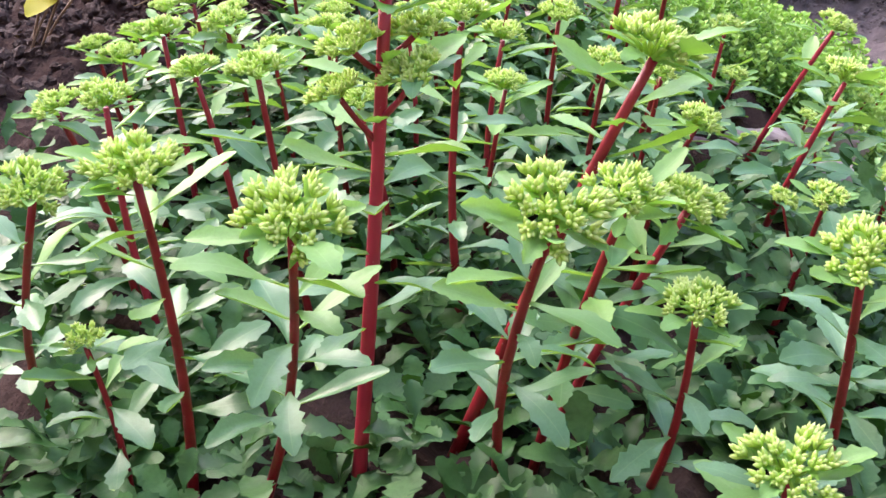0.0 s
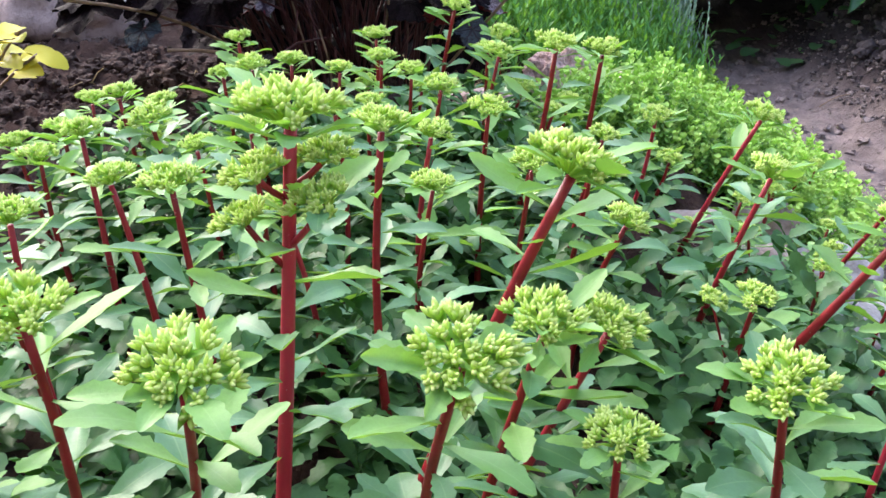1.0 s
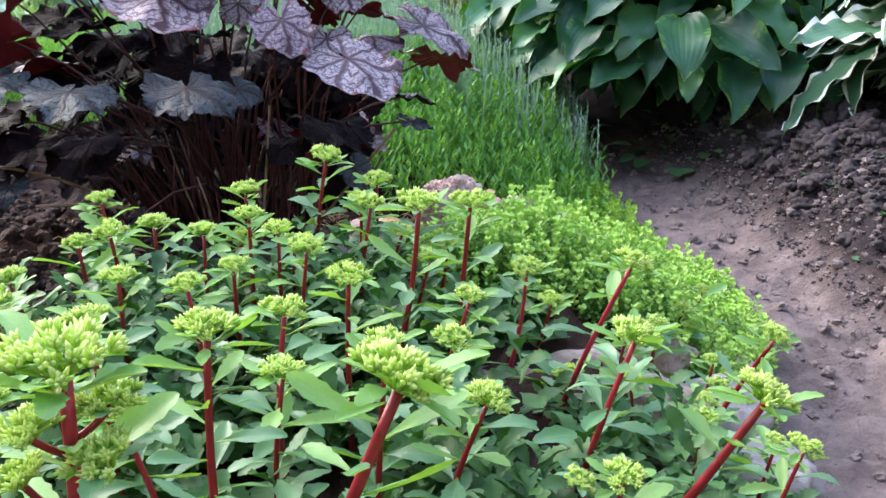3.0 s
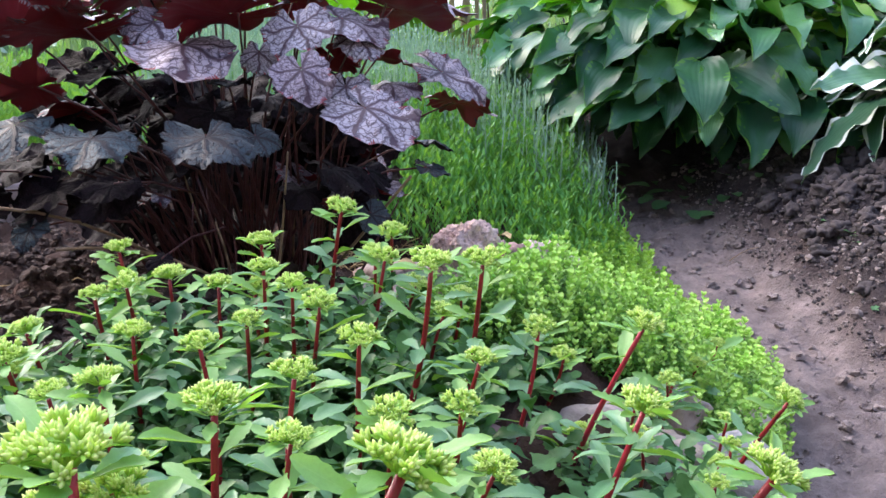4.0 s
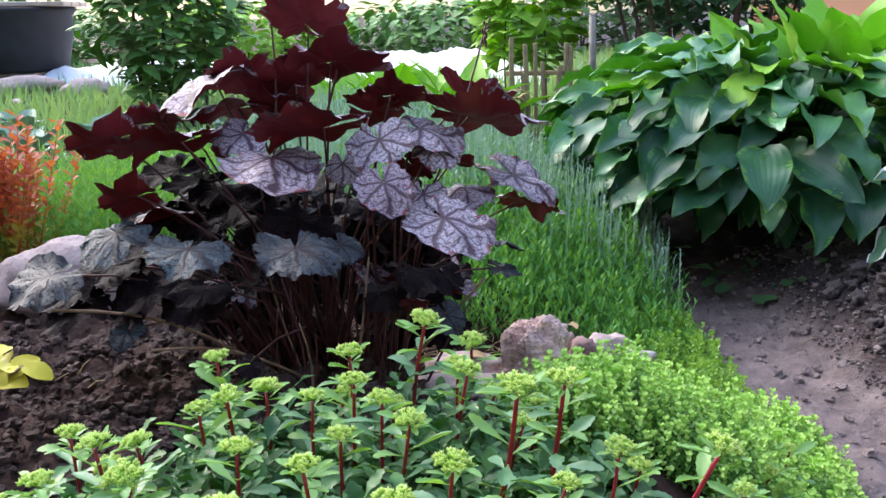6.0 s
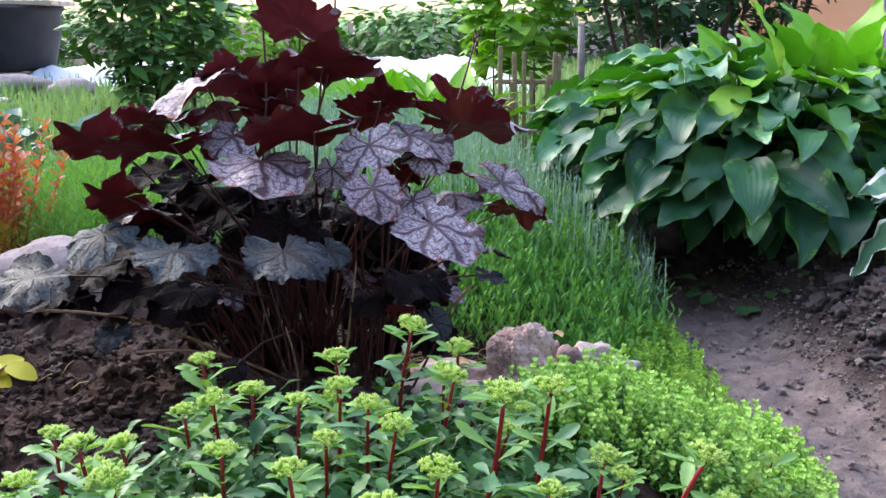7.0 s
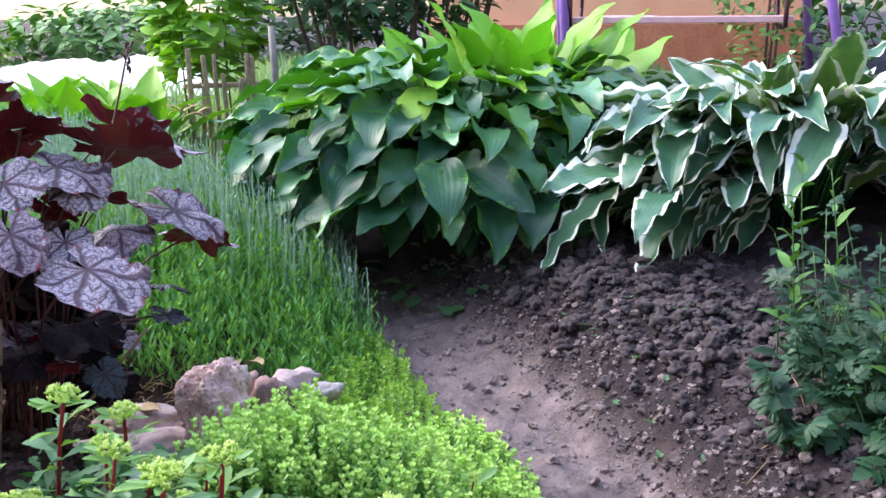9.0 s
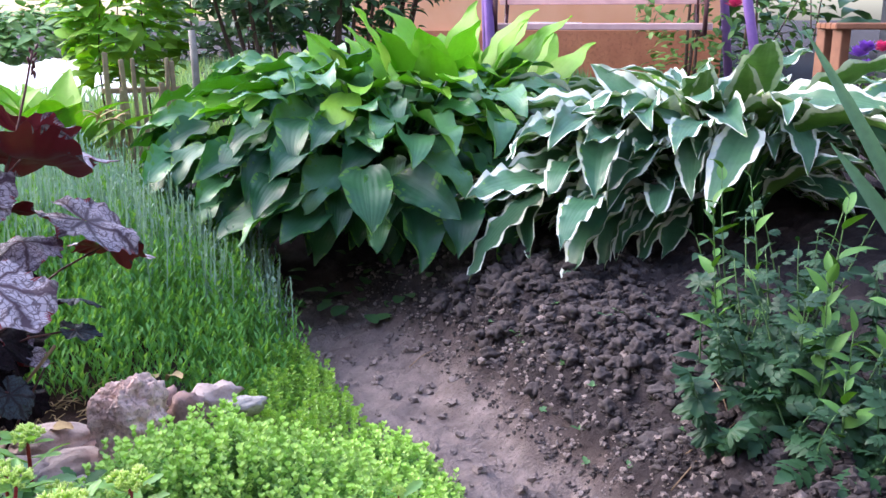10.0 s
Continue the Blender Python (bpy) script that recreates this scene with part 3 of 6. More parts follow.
def bud(L, W):
    v, f = [], []
    for k, (s, w) in enumerate(((0.0, 0.42), (0.55, 1.0), (0.80, 0.62))):
        for j in range(5):
            a = 2 * math.pi * j / 5 + k * 0.2
            v.append((math.cos(a) * W / 2 * w, math.sin(a) * W / 2 * w, s * L))
    v.append((0, 0, L))
    for k in range(2):
        for j in range(5):
            q, r = k * 5 + j, k * 5 + (j + 1) % 5
            f.append((q, r, r + 5, q + 5))
    f += [(10 + j, 10 + (j + 1) % 5, 15) for j in range(5)]
    uv = [(0.5, 0.0)] * 5 + [(0.5, 0.45)] * 5 + [(0.5, 0.8)] * 5 + [(0.5, 1.0)]
    return v, f, [0] * len(f), uv


def bud_head(seed):
    """A domed cluster of bud sprays, about one unit wide."""
    r = random.Random(seed)
    h = Heap()
    sprays = 19
    for k in range(sprays):
        a = k * 2.4 + r.uniform(-0.3, 0.3)
        rho = 0.46 * math.sqrt((k + 0.4) / sprays)
        c = Vector((math.cos(a) * rho, math.sin(a) * rho, 0.15 - 0.50 * rho * rho + r.uniform(-0.05, 0.07)))
        out = Vector((c.x * 1.5, c.y * 1.5, 0.62)).normalized()
        h.add(tube([Vector((c.x * 0.25, c.y * 0.25, -0.06)), c * 0.6, c], [0.03, 0.025, 0.02], 4))
        side = axes((0, 0, 0), out, (0.2, 0.3, 0.9))
        for j in range(10):
            b = j * 2.4 + r.uniform(-0.3, 0.3)
            w = 0.95 * math.sqrt(j / 10)
            d = (out + (side.col[0].xyz * math.cos(b) + side.col[2].xyz * math.sin(b)) * w + Vector((0, 0, 0.15))).normalized()
            L = r.uniform(0.15, 0.24)
            m = Matrix.Translation(c + d * 0.01) @ d.to_track_quat("Z", "Y").to_matrix().to_4x4()
            h.add(bud(L, r.uniform(0.056, 0.082)), m)
        for j in range(3):
            b = r.uniform(0, 6.28)
            d = Vector((c.x * 2 + 0.5 * math.cos(b), c.y * 2 + 0.5 * math.sin(b), 0.25))
            h.add(blade(r.uniform(0.16, 0.26), 0.09, lance, 4, 2, 0.3, 0.4, 0, 2, 0, 0, 0.01, 0, 0, 1, 1), axes(c * 0.85, d, (0, 0, 1)))
    return h.mesh("flower_head", [M_BUD, M_SEDUM_U])


HEADS = [bud_head(40 + k) for k in range(5)]


def sedum(base, head, r=0.0032, size=0.034, leaves=17, bend=(0, 0, 0), label="red-stemmed stonecrop with pale green buds in the bed", branches=()):
    base, head = Vector(base), Vector(head)
    r *= 0.82
    base.z = ground_z(base.x, base.y) - 0.004
    if not any(bend):
        bend = (U(-0.008, 0.008), U(-0.008, 0.008), 0)
    plant = thing("stonecrop", base, label, "stonecrop plant", "stonecrop stems in the bed")
    pts = bow(base, head - Vector((0, 0, 0.004)), 0, 10, bend)
    g = tube(pts, [r * (1.15 - 0.45 * k / 10) for k in range(11)], 8)
    part("stem", mesh_of("stem", g[0], g[1], [M_STEM], g[2], g[3]), plant, Matrix.Identity(4))
    up = (pts[-1] - pts[-2]).normalized()
    q = up.to_track_quat("Z", "Y").to_matrix().to_4x4()
    part("flower_head", HEADS[rnd.randrange(5)], plant, Matrix.Translation(head) @ q @ pose(0, 0, 0, 0, 0, U(0, 360)) @ Matrix.Scale(size, 4))
    turn = U(0, 6.28)
    first = 0.25 + 0.15 * smooth(0.46, 0.40, base.y)
    for k in range(leaves):
        s = first + (0.92 - first) * k / max(1, leaves - 1)
        i = min(9, int(s * 10))
        p = pts[i].lerp(pts[i + 1], s * 10 - i)
        turn += 2.39996 + U(-0.3, 0.3)
        d = Vector((math.cos(turn), math.sin(turn), U(-0.12, 0.40) + 0.30 * s))
        L = U(0.035, 0.055) * (0.80 + size / 0.034 * 0.2) * (1 - 0.18 * s)
        young = s > 0.70 and rnd.random() < 0.6
        part("leaf", (SEDUM_YOUNG[rnd.randrange(8)] if young else SEDUM_LEAF[rnd.randrange(14)]), plant, axes(p + d * r * 0.6, d, (U(-0.35, 0.35), U(-0.35, 0.35), 1), L))
    for k in range(8):
        turn += 2.39996 / 2 + U(-0.2, 0.2)
        d = Vector((math.cos(turn), math.sin(turn), U(0.05, 0.6)))
        part("leaf", SEDUM_YOUNG[rnd.randrange(8)], plant, axes(head + d * 0.003 - up * U(0.002, 0.012), d, up, size * U(0.6, 1.05)))
    for at, tip, hs in branches:
        tip = Vector(tip)
        i = min(9, int(at * 10))
        p = pts[i].lerp(pts[i + 1], at * 10 - i)
        g = tube(bow(p, tip, -0.0015, 4), [r * 0.45, r * 0.42, r * 0.4, r * 0.4, r * 0.4], 6)
        twig = part("branch", mesh_of("branch", g[0], g[1], [M_STEM], g[2], g[3]), plant, Matrix.Identity(4))
        part("flower_head", HEADS[rnd.randrange(5)], twig, Matrix.Translation(tip) @ pose(0, 0, 0, U(-25, 25), U(-25, 25), U(0, 360)) @ Matrix.Scale(hs, 4))
        for k in range(3):
            turn += 2.1
            d = Vector((math.cos(turn), math.sin(turn), 0.3))
            part("leaf", SEDUM_LEAF[rnd.randrange(14)], plant, axes(tip, d, (0, 0, 1), hs * U(0.7, 1.0)))
    return plant


THICK = "tall thick-stemmed red stonecrop with several bud heads"
sedum((-0.094, 0.361, 0), (-0.053, 0.283, 0.412), 0.0030, 0.036)
sedum((-0.128, 0.357, 0), (-0.119, 0.329, 0.412), 0.0032, 0.034, bend=(0.006, 0, 0))
sedum((0.032, 0.372, 0), (0.038, 0.287, 0.414), 0.0032, 0.036)
sedum((0.050, 0.385, 0), (0.080, 0.360, 0.384), 0.0033, 0.034)
sedum((0.060, 0.410, 0), (0.112, 0.375, 0.375), 0.0033, 0.032)
sedum((0.099, 0.355, 0), (0.106, 0.322, 0.352), 0.0028, 0.028, 9)
sedum((0.205, 0.371, 0), (0.171, 0.323, 0.376), 0.0032, 0.034)
sedum((-0.221, 0.426, 0), (-0.168, 0.345, 0.395), 0.0028, 0.028)
sedum((-0.044, 0.373, 0), (-0.023, 0.381, 0.470), 0.0046, 0.040, 18, label=THICK, branches=(
    (0.88, (-0.038, 0.376, 0.446), 0.026), (0.90, (-0.010, 0.386, 0.450), 0.024), (0.80, (-0.011, 0.368, 0.436), 0.027), (0.76, (-0.045, 0.382, 0.424), 0.024)))
sedum((0.008, 0.405, 0), (0.101, 0.425, 0.430), 0.0046, 0.042, 14, (0.0, 0, 0.010), label="thick stonecrop stem leaning far over, with one bud head")
sedum((0.020, 0.490, 0), (0.013, 0.506, 0.425), 0.0034, 0.030, 16, label="slender bright pink stonecrop stem with one bud head")
sedum((0.130, 0.270, 0), (0.126, 0.255, 0.325), 0.0028, 0.034, 10)
sedum((-0.155, 0.350, 0), (-0.157, 0.340, 0.325), 0.0022, 0.016, 8)
sedum((0.225, 0.520, 0), (0.238, 0.508, 0.312), 0.0026, 0.024, 9, branches=((0.5, (0.214, 0.515, 0.308), 0.020),))
sedum((0.255, 0.560, 0), (0.329, 0.523, 0.348), 0.0044, 0.036, 10, label="thick stonecrop stem leaning out over the edging stones")
sedum((0.140, 0.570, 0), (0.167, 0.556, 0.344), 0.0028, 0.027)
sedum((0.240, 0.620, 0), (0.271, 0.588, 0.363), 0.0032, 0.032)
sedum((0.100, 0.600, 0), (0.109, 0.579, 0.374), 0.0028, 0.027)
sedum((0.140, 0.650, 0), (0.158, 0.624, 0.354), 0.0028, 0.024)
sedum((0.045, 0.670, 0), (0.048, 0.648, 0.373), 0.0030, 0.028)
sedum((0.165, 0.715, 0), (0.183, 0.698, 0.353), 0.0028, 0.023)
sedum((0.092, 0.715, 0), (0.094, 0.699, 0.374), 0.0030, 0.028)
sedum((0.415, 0.790, 0), (0.461, 0.747, 0.276), 0.0030, 0.026, 8, label="stonecrop stem leaning out over the path")
sedum((0.278, 0.780, 0), (0.327, 0.748, 0.352), 0.0032, 0.030, 9)
sedum((0.225, 0.800, 0), (0.245, 0.770, 0.345), 0.0026, 0.026, 8)
sedum((0.118, 0.800, 0), (0.156, 0.770, 0.406), 0.0034, 0.032)
sedum((-0.088, 0.815, 0), (-0.085, 0.796, 0.350), 0.0028, 0.027)
sedum((0.052, 0.840, 0), (0.066, 0.813, 0.360), 0.0028, 0.028)
sedum((0.188, 0.840, 0), (0.206, 0.817, 0.390), 0.0034, 0.030)
sedum((0.005, 0.850, 0), (0.003, 0.832, 0.341), 0.0028, 0.025)
sedum((-0.165, 0.850, 0), (-0.182, 0.844, 0.338), 0.0028, 0.026)
sedum((0.012, 0.930, 0), (0.015, 0.910, 0.362), 0.0028, 0.027)
sedum((0.112, 0.940, 0), (0.129, 0.921, 0.363), 0.0028, 0.027)
sedum((0.075, 1.020, 0), (0.091, 0.993, 0.394), 0.0032, 0.030)
sedum((-0.118, 0.980, 0), (-0.132, 0.996, 0.360), 0.0028, 0.026)
sedum((-0.070, 0.925, 0), (-0.071, 0.911, 0.358), 0.0028, 0.027)
sedum((-0.022, 0.900, 0), (-0.024, 0.882, 0.358), 0.0026, 0.023)
sedum((-0.118, 0.895, 0), (-0.129, 0.868, 0.358), 0.0028, 0.022)
sedum((-0.098, 0.900, 0), (-0.105, 0.886, 0.360), 0.0028, 0.027)
sedum((0.040, 0.880, 0), (0.042, 0.865, 0.360), 0.0026, 0.025)
sedum((0.120, 0.970, 0), (0.122, 0.951, 0.360), 0.0026, 0.024)
sedum((-0.150, 0.760, 0), (-0.166, 0.738, 0.358), 0.0032, 0.030)
sedum((-0.115, 0.700, 0), (-0.122, 0.685, 0.352), 0.0026, 0.024)
sedum((-0.190, 0.790, 0), (-0.206, 0.802, 0.358), 0.0028, 0.026)
sedum((0.040, 0.610, 0), (0.046, 0.589, 0.357), 0.0026, 0.027)
sedum((-0.030, 0.590, 0), (-0.050, 0.570, 0.352), 0.0028, 0.030)
sedum((0.470, 0.965, 0), (0.470, 0.955, 0.215), 0.0020, 0.016, 9, label="short green stonecrop shoot among the cushion leaves")
sedum((0.520, 1.035, 0), (0.523, 1.025, 0.205), 0.0020, 0.016, 9, label="short green stonecrop shoot among the cushion leaves")
for x, y, z in ((0.290, 0.790, 0.235), (0.350, 0.800, 0.225), (0.365, 0.850, 0.235), (0.440, 0.800, 0.205), (0.420, 0.900, 0.225), (0.330, 0.740, 0.250), (0.390, 0.720, 0.235), (0.410, 0.640, 0.240), (0.360, 0.660, 0.255)):
    sedum((x, y + 0.01, 0), (x, y, z), 0.0022, 0.018, 12, label="short leafy stonecrop shoot among the edging stones")
sedum((0.405, 0.900, 0), (0.410, 0.890, 0.230), 0.0022, 0.018, 10, label="short green stonecrop shoot among the edging stones")
sedum((0.440, 0.840, 0), (0.447, 0.828, 0.215), 0.0022, 0.018, 10, label="short green stonecrop shoot among the edging stones")
sedum((0.130, 1.040, 0), (0.143, 1.010, 0.362), 0.0030, 0.028)
sedum((0.000, 0.985, 0), (0.010, 0.975, 0.368), 0.0030, 0.028)
sedum((0.150, 1.000, 0), (0.165, 0.985, 0.312), 0.0026, 0.024, 12)
sedum((0.200, 1.010, 0), (0.215, 0.990, 0.296), 0.0024, 0.022, 12)
sedum((0.060, 0.960, 0), (0.055, 0.945, 0.322), 0.0026, 0.024, 12)
sedum((0.170, 0.930, 0), (0.185, 0.915, 0.306), 0.0026, 0.024, 12)
sedum((0.005, 1.000, 0), (0.000, 0.985, 0.316), 0.0026, 0.024, 12)
sedum((0.300, 0.450, 0), (0.305, 0.440, 0.300), 0.0026, 0.026, 9)
sedum((-0.245, 0.890, 0), (-0.258, 0.898, 0.325), 0.0026, 0.026)
sedum((-0.235, 0.790, 0), (-0.249, 0.782, 0.335), 0.0028, 0.028)
sedum((-0.162, 0.790, 0), (-0.174, 0.778, 0.335), 0.0028, 0.030)
sedum((-0.195, 0.840, 0), (-0.206, 0.832, 0.322), 0.0026, 0.024)
sedum((0.290, 0.910, 0), (0.302, 0.892, 0.262), 0.0024, 0.024, 8)
sedum((-0.190, 0.510, 0), (-0.217, 0.506, 0.372), 0.0030, 0.026, 16)
sedum((-0.180, 0.640, 0), (-0.193, 0.653, 0.374), 0.0030, 0.030)
sedum((0.355, 0.575, 0), (0.383, 0.561, 0.285), 0.0024, 0.022, 12, label="short yellow-green stonecrop shoot at the bed edge")
sedum((-0.075, 0.500, 0), (-0.100, 0.500, 0.395), 0.0030, 0.030)
sedum((-0.130, 0.560, 0), (-0.150, 0.560, 0.375), 0.0030, 0.028)
sedum((-0.165, 0.480, 0), (-0.180, 0.480, 0.385), 0.0030, 0.028)
sedum((-0.060, 0.620, 0), (-0.075, 0.640, 0.380), 0.0030, 0.028)
sedum((-0.020, 0.700, 0), (-0.022, 0.720, 0.368), 0.0028, 0.026)
sedum((-0.210, 0.660, 0), (-0.230, 0.670, 0.350), 0.0028, 0.026)
sedum((-0.250, 0.740, 0), (-0.275, 0.745, 0.335), 0.0026, 0.026)


def in_bed(x, y):
    """The outline of the stonecrop bed."""
    if y < 0.24 or y > 1.05:
        return False
    left = -0.40 + 0.25 * smooth(0.55, 1.05, y)
    right = 0.36 + 0.07 * smooth(0.3, 0.6, y) - 0.20 * smooth(0.80, 1.08, y)
    return left < x < right


EDGING = ((0.242, 0.845), (0.335, 0.895), (0.400, 0.858), (0.432, 0.945), (0.478, 0.868), (0.470, 0.775), (0.300, 0.830))
# low foliage, its leaf colour already carrying the shade from above
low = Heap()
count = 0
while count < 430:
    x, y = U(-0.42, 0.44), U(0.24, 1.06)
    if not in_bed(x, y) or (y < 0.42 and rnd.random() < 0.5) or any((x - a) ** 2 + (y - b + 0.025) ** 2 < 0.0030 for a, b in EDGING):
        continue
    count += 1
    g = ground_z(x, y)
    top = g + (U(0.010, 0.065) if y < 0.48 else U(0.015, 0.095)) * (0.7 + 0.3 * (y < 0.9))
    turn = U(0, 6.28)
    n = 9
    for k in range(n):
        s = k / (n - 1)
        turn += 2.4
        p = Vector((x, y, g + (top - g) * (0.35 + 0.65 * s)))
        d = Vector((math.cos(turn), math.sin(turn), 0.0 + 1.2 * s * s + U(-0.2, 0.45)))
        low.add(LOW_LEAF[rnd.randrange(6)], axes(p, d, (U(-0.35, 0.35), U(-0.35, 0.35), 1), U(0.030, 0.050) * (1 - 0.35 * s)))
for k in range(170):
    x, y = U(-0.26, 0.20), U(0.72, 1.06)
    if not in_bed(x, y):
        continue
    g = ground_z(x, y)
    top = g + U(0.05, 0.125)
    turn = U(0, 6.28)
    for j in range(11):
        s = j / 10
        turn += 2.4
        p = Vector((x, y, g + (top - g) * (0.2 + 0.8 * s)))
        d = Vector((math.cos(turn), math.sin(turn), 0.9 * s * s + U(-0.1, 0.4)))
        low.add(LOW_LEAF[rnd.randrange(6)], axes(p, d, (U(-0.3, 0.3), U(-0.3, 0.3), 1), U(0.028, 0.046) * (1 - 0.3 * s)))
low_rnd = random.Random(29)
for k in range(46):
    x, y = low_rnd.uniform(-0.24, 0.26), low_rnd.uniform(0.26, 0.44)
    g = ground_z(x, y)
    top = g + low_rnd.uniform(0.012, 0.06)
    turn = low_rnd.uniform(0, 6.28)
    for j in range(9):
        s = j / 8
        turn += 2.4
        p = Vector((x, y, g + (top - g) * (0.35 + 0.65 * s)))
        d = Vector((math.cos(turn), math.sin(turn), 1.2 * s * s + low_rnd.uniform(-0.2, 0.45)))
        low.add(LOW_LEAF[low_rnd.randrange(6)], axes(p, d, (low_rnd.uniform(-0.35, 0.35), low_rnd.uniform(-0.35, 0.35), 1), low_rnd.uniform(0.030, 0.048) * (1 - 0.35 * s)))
solo("stonecrop_foliage", low.mesh("stonecrop_foliage", [M_SEDUM_SHADED]), "dense grey-green toothed stonecrop leaves filling the bed", "foliage", kind="stuff")

# ---- lime-green cushion of tiny leaves ----
def tiny(L, W):
    """One small cupped leaf."""
    v = [(0, 0, 0), (-W / 2, L * 0.55, L * 0.12), (0, L * 0.5, -L * 0.03), (W / 2, L * 0.55, L * 0.12), (0, L, L * 0.05)]
    return v, [(0, 2, 1), (0, 3, 2), (1, 2, 4), (2, 3, 4)], [0] * 4, [(0.5, 0)] * 5


def fat(L, W):
    """One small fleshy leaf with a round end."""
    v = [(0, 0, 0), (-W * 0.42, L * 0.42, L * 0.10), (W * 0.42, L * 0.42, L * 0.10), (-W * 0.46, L * 0.75, L * 0.16), (W * 0.46, L * 0.75, L * 0.16), (0, L, L * 0.16), (0, L * 0.6, -L * 0.02)]
    return v, [(0, 6, 1), (0, 2, 6), (1, 6, 3), (2, 4, 6), (3, 6, 5), (6, 4, 5)], [0] * 6, [(0.5, 0)] * 7


def lime_edge(y):
    return path_x(y) - 0.076 - 0.05 * smooth(1.15, 0.95, y) - 0.04 * smooth(1.3, 1.45, y)


def cushion(name, n, y0, y1, mat, label, tall0, tall1, leaf):
    lime = Heap()
    count = 0
    while count < n:
        x, y = U(0.17, 0.78), U(y0, y1)
        left = 0.54 - 0.36 * smooth(0.88, 1.02, y) + 0.215 * smooth(1.09, 1.36, y) + 0.10 * smooth(1.38, 1.7, y)
        if not left < x < lime_edge(y):
            continue
        if (x - 0.29) ** 2 + (y - 1.385) ** 2 < 0.006 or (x - 0.265) ** 2 + (y - 1.29) ** 2 < 0.005 or (x - 0.435) ** 2 + (y - 1.52) ** 2 < 0.002:
            continue
        count += 1
        g = ground_z(x, y)
        hump = smooth(-0.015, 0.045, lime_edge(y) - x) * smooth(-0.02, 0.07, x - left) * smooth(y1 + 0.02, y1 - 0.12, y)
        tall = (tall0 + tall1 * hump) * U(0.62, 1.28) * (1 + 0.40 * noise.noise(Vector((x * 16, y * 16, 5))))
        p0 = Vector((x, y, g - 0.005))
        tip = p0 + Vector((U(-0.014, 0.014), U(-0.014, 0.014), tall))
        levels = max(6, int(tall / 0.0056))
        a0 = U(0, 6.28)
        for k in range(levels):
            s = (k + 1) / levels
            if s < 0.30:
                continue
            p = p0.lerp(tip, s)
            a0 += 1.5708 + U(-0.2, 0.2)
            crown = smooth(0.80, 1.0, s)
            for j in range(4 if k == levels - 1 else 2):
                a = a0 + j * (1.5708 if k == levels - 1 else 3.1416) + U(-0.25, 0.25)
                size = leaf * U(0.85, 1.15) * (1 + 0.22 * crown)
                lime.add(fat(size, size * 0.72), axes(p, (math.cos(a), math.sin(a), U(0.25, 0.75) + 0.6 * crown), (0, 0, 1)), (0.5, s))
    solo(name, lime.mesh(name, [mat]), label, "ground cover plant", kind="stuff")


cushion("lime_cushion_plant", 2900, 0.92, 1.40, M_LIME, "lime-green cushion of upright shoots with tiny leaves", 0.026, 0.064, 0.0064)
cushion("green_cushion_plant", 800, 1.38, 1.90, M_CUSHION, "low fresh green cushion of tiny leaves beside the path", 0.03, 0.04, 0.0070)

# ---- green carpet with grey-green stalks behind ----
def sliver(L, W):
    v = [(0, 0, 0), (-W / 2, L * 0.5, L * 0.06), (0, L * 0.45, 0), (W / 2, L * 0.5, L * 0.06), (0, L, -L * 0.05)]
    return v, [(0, 2, 1), (0, 3, 2), (1, 2, 4), (2, 3, 4)], [0] * 4, [(0.5, 0)] * 5


carpet = Heap()
count = 0
while count < 6400:
    x, y = (U(0.0, 0.90), U(1.50, 2.7)) if count % 3 else (U(-0.95, 0.2), U(1.6, 3.1))
    edge = 0.66 + (y - 1.74) * 0.16 - 0.10 * smooth(1.75, 1.55, y) - 0.75 * max(0, y - 2.4)
    near = 1.625 + 0.10 * noise.noise(Vector((x * 5, 0, 3))) + 0.35 * smooth(0.1, -0.4, x)
    if x > edge or y < near or rnd.random() > smooth(-0.98, -0.60, x + 0.25 * noise.noise(Vector((0, y * 4, 7)))) or rnd.random() < smooth(2.75, 3.1, y):
        continue
    count += 1
    g = ground_z(x, y)
    tall = (0.08 + 0.12 * smooth(1.6, 2.1, y)) * (0.5 + 0.5 * smooth(0, 0.12, edge - x)) * U(0.7, 1.15)
    p0 = Vector((x, y, g - 0.005))
    tip = p0 + Vector((U(-0.03, 0.03), U(-0.03, 0.03), tall))
    n = max(8, int(tall / 0.0075))
    turn = U(0, 6.28)
    for k in range(n):
        s = (k + 1) / n
        if s < 0.3:
            continue
        turn += 2.4
        carpet.add(sliver(U(0.015, 0.026), U(0.0044, 0.0066)), axes(p0.lerp(tip, s), (math.cos(turn), math.sin(turn), U(0.9, 2.8)), (0, 0, 1)), (0.5, s))
solo("green_carpet_plant", carpet.mesh("green_carpet_plant", [M_CARPET]), "bright green carpet of fine narrow leaves behind the stones", "ground cover plant", kind="stuff")

